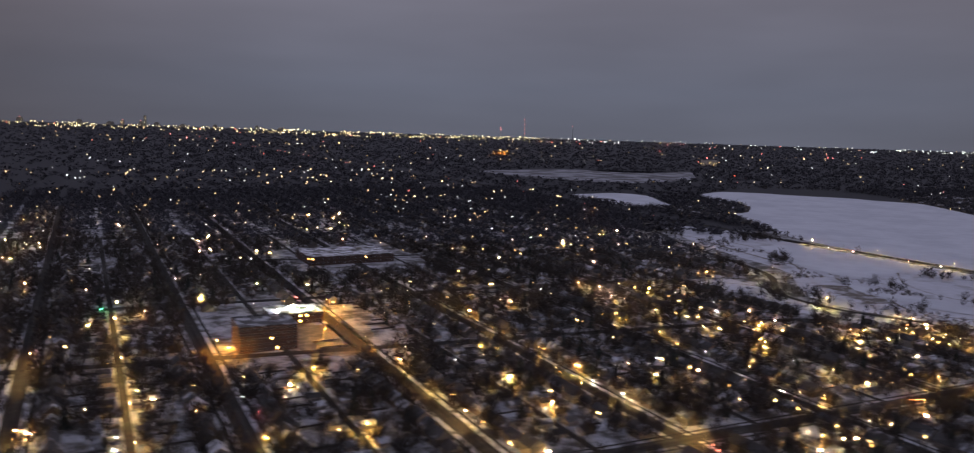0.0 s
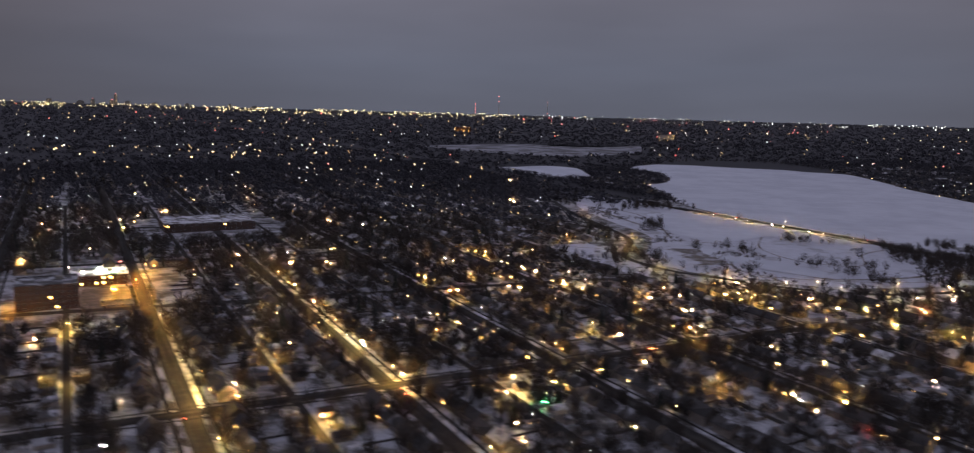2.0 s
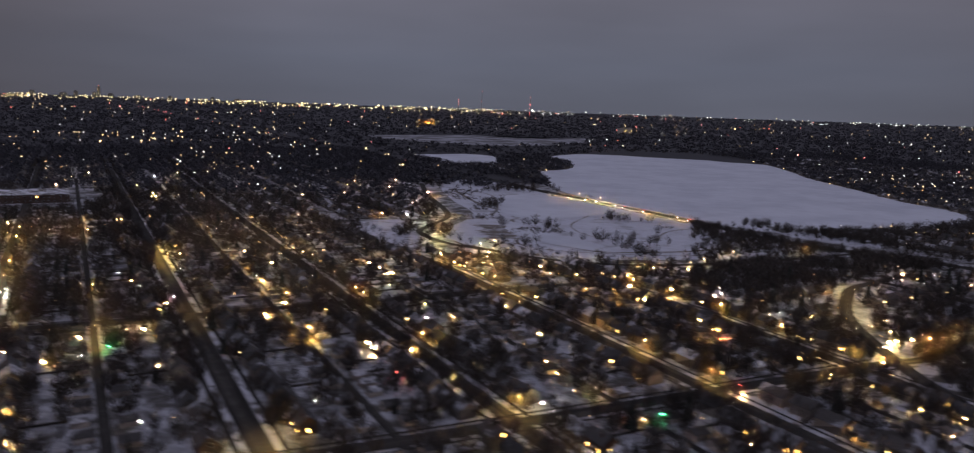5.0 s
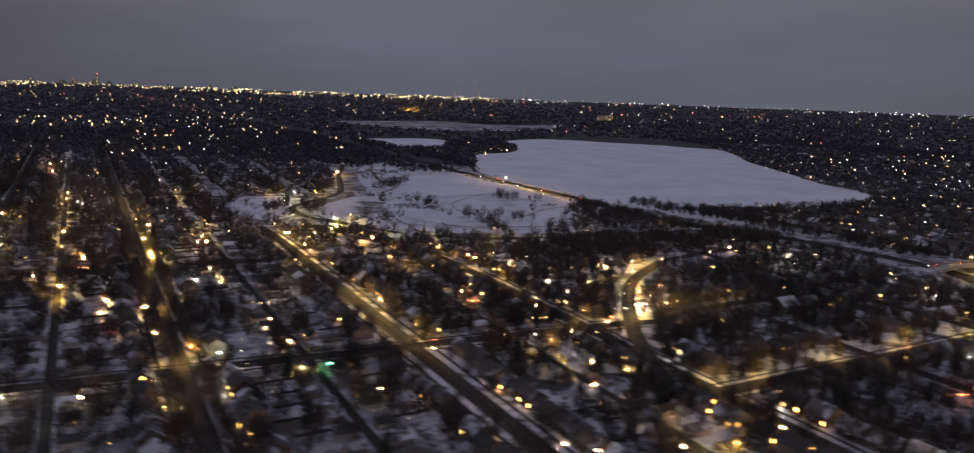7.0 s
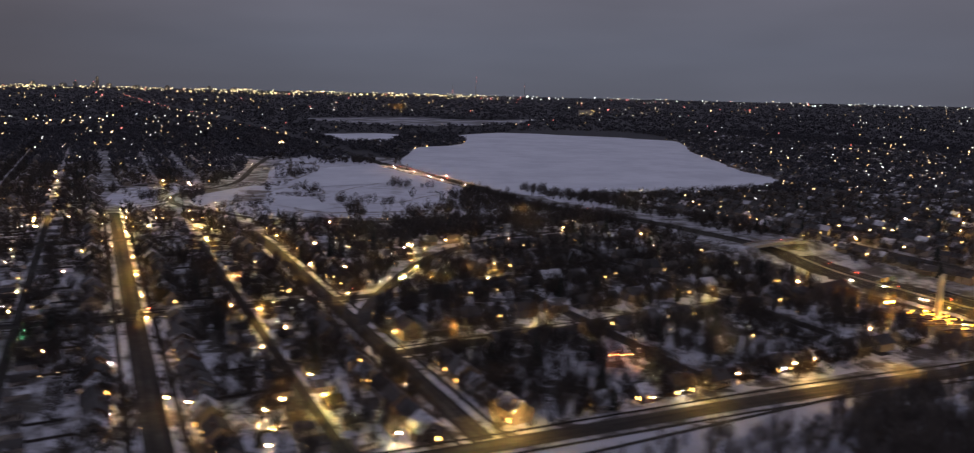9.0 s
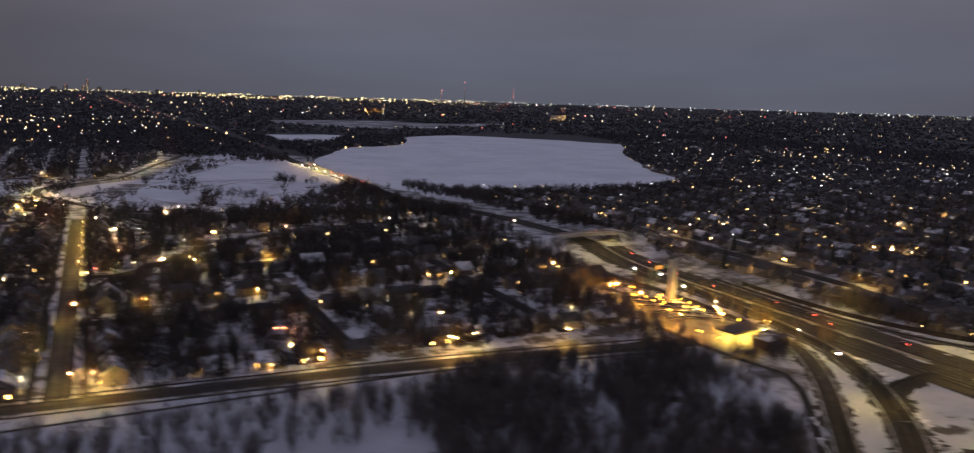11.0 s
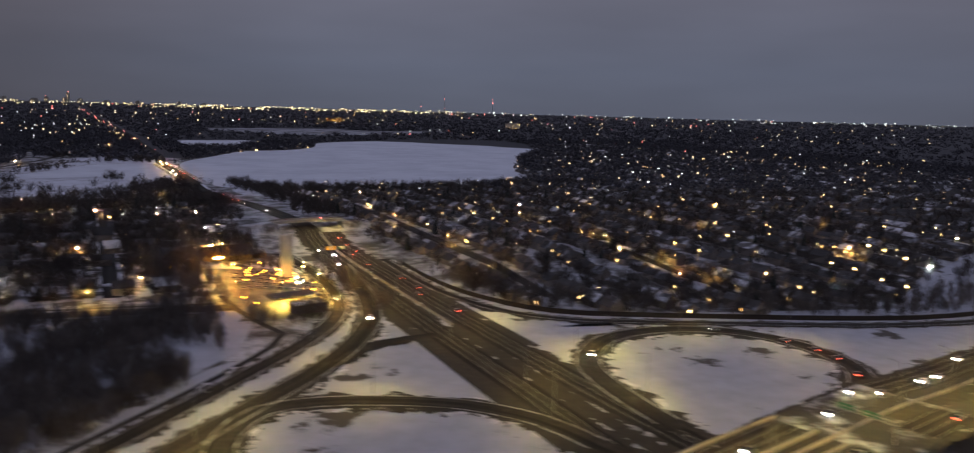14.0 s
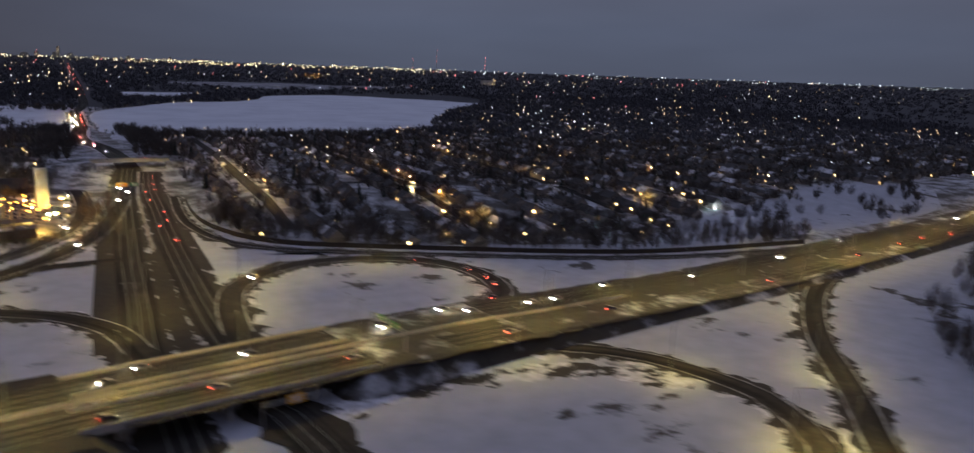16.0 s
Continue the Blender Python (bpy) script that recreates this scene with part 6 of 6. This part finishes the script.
def mast(h):
    ob = new("radio_mast")
    bm = bmesh.new()
    for a in range(3):
        t = 2.094 * a
        tube(bm, (5 * math.cos(t), 5 * math.sin(t), 0), (0.6 * math.cos(t), 0.6 * math.sin(t), h), 0.8, 0.5, 4)
    for k in range(14):
        z, q = h * k / 14, 5 - 4.4 * k / 14
        for a in range(3):
            t, u = 2.094 * a, 2.094 * (a + 1)
            tube(bm, (q * math.cos(t), q * math.sin(t), z), (q * 0.93 * math.cos(u), q * 0.93 * math.sin(u), z + h / 14), 0.4, 0.4, 3)
    part("lattice", bm, STEEL, ob)
    for f in (0.25, 0.5, 0.75, 1.0):
        bm = bmesh.new()
        bmesh.ops.create_icosphere(bm, subdivisions=1, radius=2.4, matrix=pose(0, 0, h * f))
        part("beacon", bm, FARRED, ob, "red warning light")
    return tagged(ob, "tall lattice radio mast with red warning lights", "radio mast", "radio masts")


for r, h in ((566, 215), (300, 125), (1120, 165)):
    x, y = bearing(r, 9000)
    mast(h).matrix_basis = pose(x, y, float(land(x, y)) - 0.5)


# ---- signs at the junction ----
def sign_gantry(w, panels, label):
    ob = new("sign_gantry")
    bm = bmesh.new()
    for s in (-1, 1):
        tube(bm, (s * w / 2, 0, 0), (s * w / 2, 0, 7.4), 0.22, 0.2, 8)
    part("post", bm, STEEL, ob)
    bm = bmesh.new()
    for z in (6.2, 7.2):
        tube(bm, (-w / 2, 0, z), (w / 2, 0, z), 0.12, 0.12, 6)
    for k in range(12):
        tube(bm, (-w / 2 + k * w / 12, 0, 6.2 + (k % 2)), (-w / 2 + (k + 1) * w / 12, 0, 7.2 - (k % 2)), 0.06, 0.06, 4)
    part("truss", bm, STEEL, ob)
    for x, pw, ph, mat in panels:
        bm = bmesh.new()
        box(bm, x, -0.35, 6.9, pw, 0.14, ph, 0.04)
        board = part("sign_panel", bm, mat, ob)
        for j, (f, z) in enumerate(((0.7, 0.6), (0.5, 0.0), (0.6, -0.6))):
            bm = bmesh.new()
            box(bm, x, -0.44, 6.9 + z * ph * 0.45, pw * f, 0.03, ph * 0.13)
            part("text_bar", bm, SIGNWHITE, board)
    return tagged(ob, label, "sign gantry", "sign gantries")


sign_gantry(20, ((-3, 6.5, 2.6, AMBERSIGN), (5, 5, 2.4, SIGN)), "steel sign gantry with amber and green panels").matrix_basis = pose(1003, -22, float(land(1003, -22)) - 0.05, 0, 0, 0)
sign_gantry(22, ((-3, 5, 2, SIGN), (5, 5, 2, SIGN)), "steel gantry with green highway signs").matrix_basis = pose(1056, -383, -1.75, 0, 0, 98)
sign_gantry(18, ((0, 5, 2.6, AMBERSIGN),), "steel gantry with an amber sign panel").matrix_basis = pose(1018, -415, -8.05, 0, 0, 8)


# ---- coloured lights on houses ----
def string_lights(name, pts, mat, label):
    ob = new(name)
    for k, p in enumerate(pts):
        bm = bmesh.new()
        bmesh.ops.create_icosphere(bm, subdivisions=1, radius=0.22, matrix=pose(*p))
        part("bulb", bm, mat, ob)
    bm = bmesh.new()
    for a, b in zip(pts, pts[1:]):
        tube(bm, a, b, 0.02, 0.02, 3)
    part("cable", bm, RUBBER, ob)
    return tagged(ob, label, "string lights")


REDSTRING = glow("red_string_light", (1.0, 0.22, 0.08), 60)
for x, y, n in ((737, -76, 9), (500, 65, 6), (430, 288, 6), (90, 416, 5), (622, 128, 6)):
    z = float(land(x, y)) + 3.3
    string_lights("string_lights", [(x + 1.3 * k, y - 0.5 * k, z) for k in range(n)], REDSTRING, "string of red-orange lights along the eaves")
for x, y, mat in ((326, 244, GREENLAMP), (29, 686, GREENLAMP), (648, 278, GREENLAMP), (1240, -240, GREENLAMP), (519, 60, GREENLAMP), (87, 420, REDLAMP), (440, 151, REDLAMP), (177, 675, REDLAMP), (271, 282, REDLAMP)):
    lamp = lot_lamp(3.5, mat, "short twin yard lamp with coloured light")
    lamp.matrix_basis = pose(x, y, float(land(x, y)) - 0.02)

# traffic signals where the avenue meets the lake road
def traffic_signal():
    ob = new("traffic_signal")
    bm = bmesh.new()
    tube(bm, (0, 0, 0), (0, 0, 5.6), 0.12, 0.1, 6)
    tube(bm, (0, 0, 5.4), (5, 0, 5.8), 0.09, 0.06, 5)
    part("mast", bm, STEEL, ob)
    bm = bmesh.new()
    box(bm, 4.8, -0.1, 5.4, 0.4, 0.35, 1.1, 0.04)
    part("housing", bm, RUBBER, ob)
    bm = bmesh.new()
    bmesh.ops.create_icosphere(bm, subdivisions=1, radius=0.22, matrix=pose(4.8, -0.32, 5.75))
    part("red_light", bm, REDLAMP, ob, "red signal light")
    return tagged(ob, "traffic signal on a mast arm, red light on", "traffic signal", "traffic signals")


signal = traffic_signal()
for k, (x, y, a) in enumerate(((978, 282, 0), (994, 300, 180), (976, 300, 0), (1001, 84, 180), (1020, 84, 0), (668, 64, 0), (566, 66, 0), (264, 284, 0), (164, 292, 0), (164, 676, 0))):
    m = pose(x, y, float(land(x, y)) - 0.02, 0, 0, a)
    if k:
        copy_thing(signal, m)
    else:
        signal.matrix_basis = m
for y in (236, 250, 264, 276):
    put_car("driving", 992, y, float(land(992, y)) + 0.26, 90)

# causeway and park lamps
for k in range(6):
    plant("home", 973.4, 530 + 52 * k, 0, float(land(983, 530 + 52 * k)) + 1.25)
for x, y in ((636, 500), (664, 440), (700, 372), (760, 335), (845, 318), (930, 308), (722, 640), (790, 830), (680, 600)):
    plant("home", x, y + 6, -90)
for x, y in ((1078, 60), (1078, -40), (1077, -110), (1184, -140), (1185, -190), (1186, -60), (1292, 10), (1294, -60), (1325, -175), (1404, -90), (1185, 40), (1296, 120), (1410, 40), (1520, -20), (1520, 100)):
    plant("home", x, y, 0)

# the model's scale
for ob in list(scene.objects):
    if ob.parent is None and ob.type != "CAMERA":
        ob.matrix_basis = Matrix.Scale(K, 4) @ ob.matrix_basis
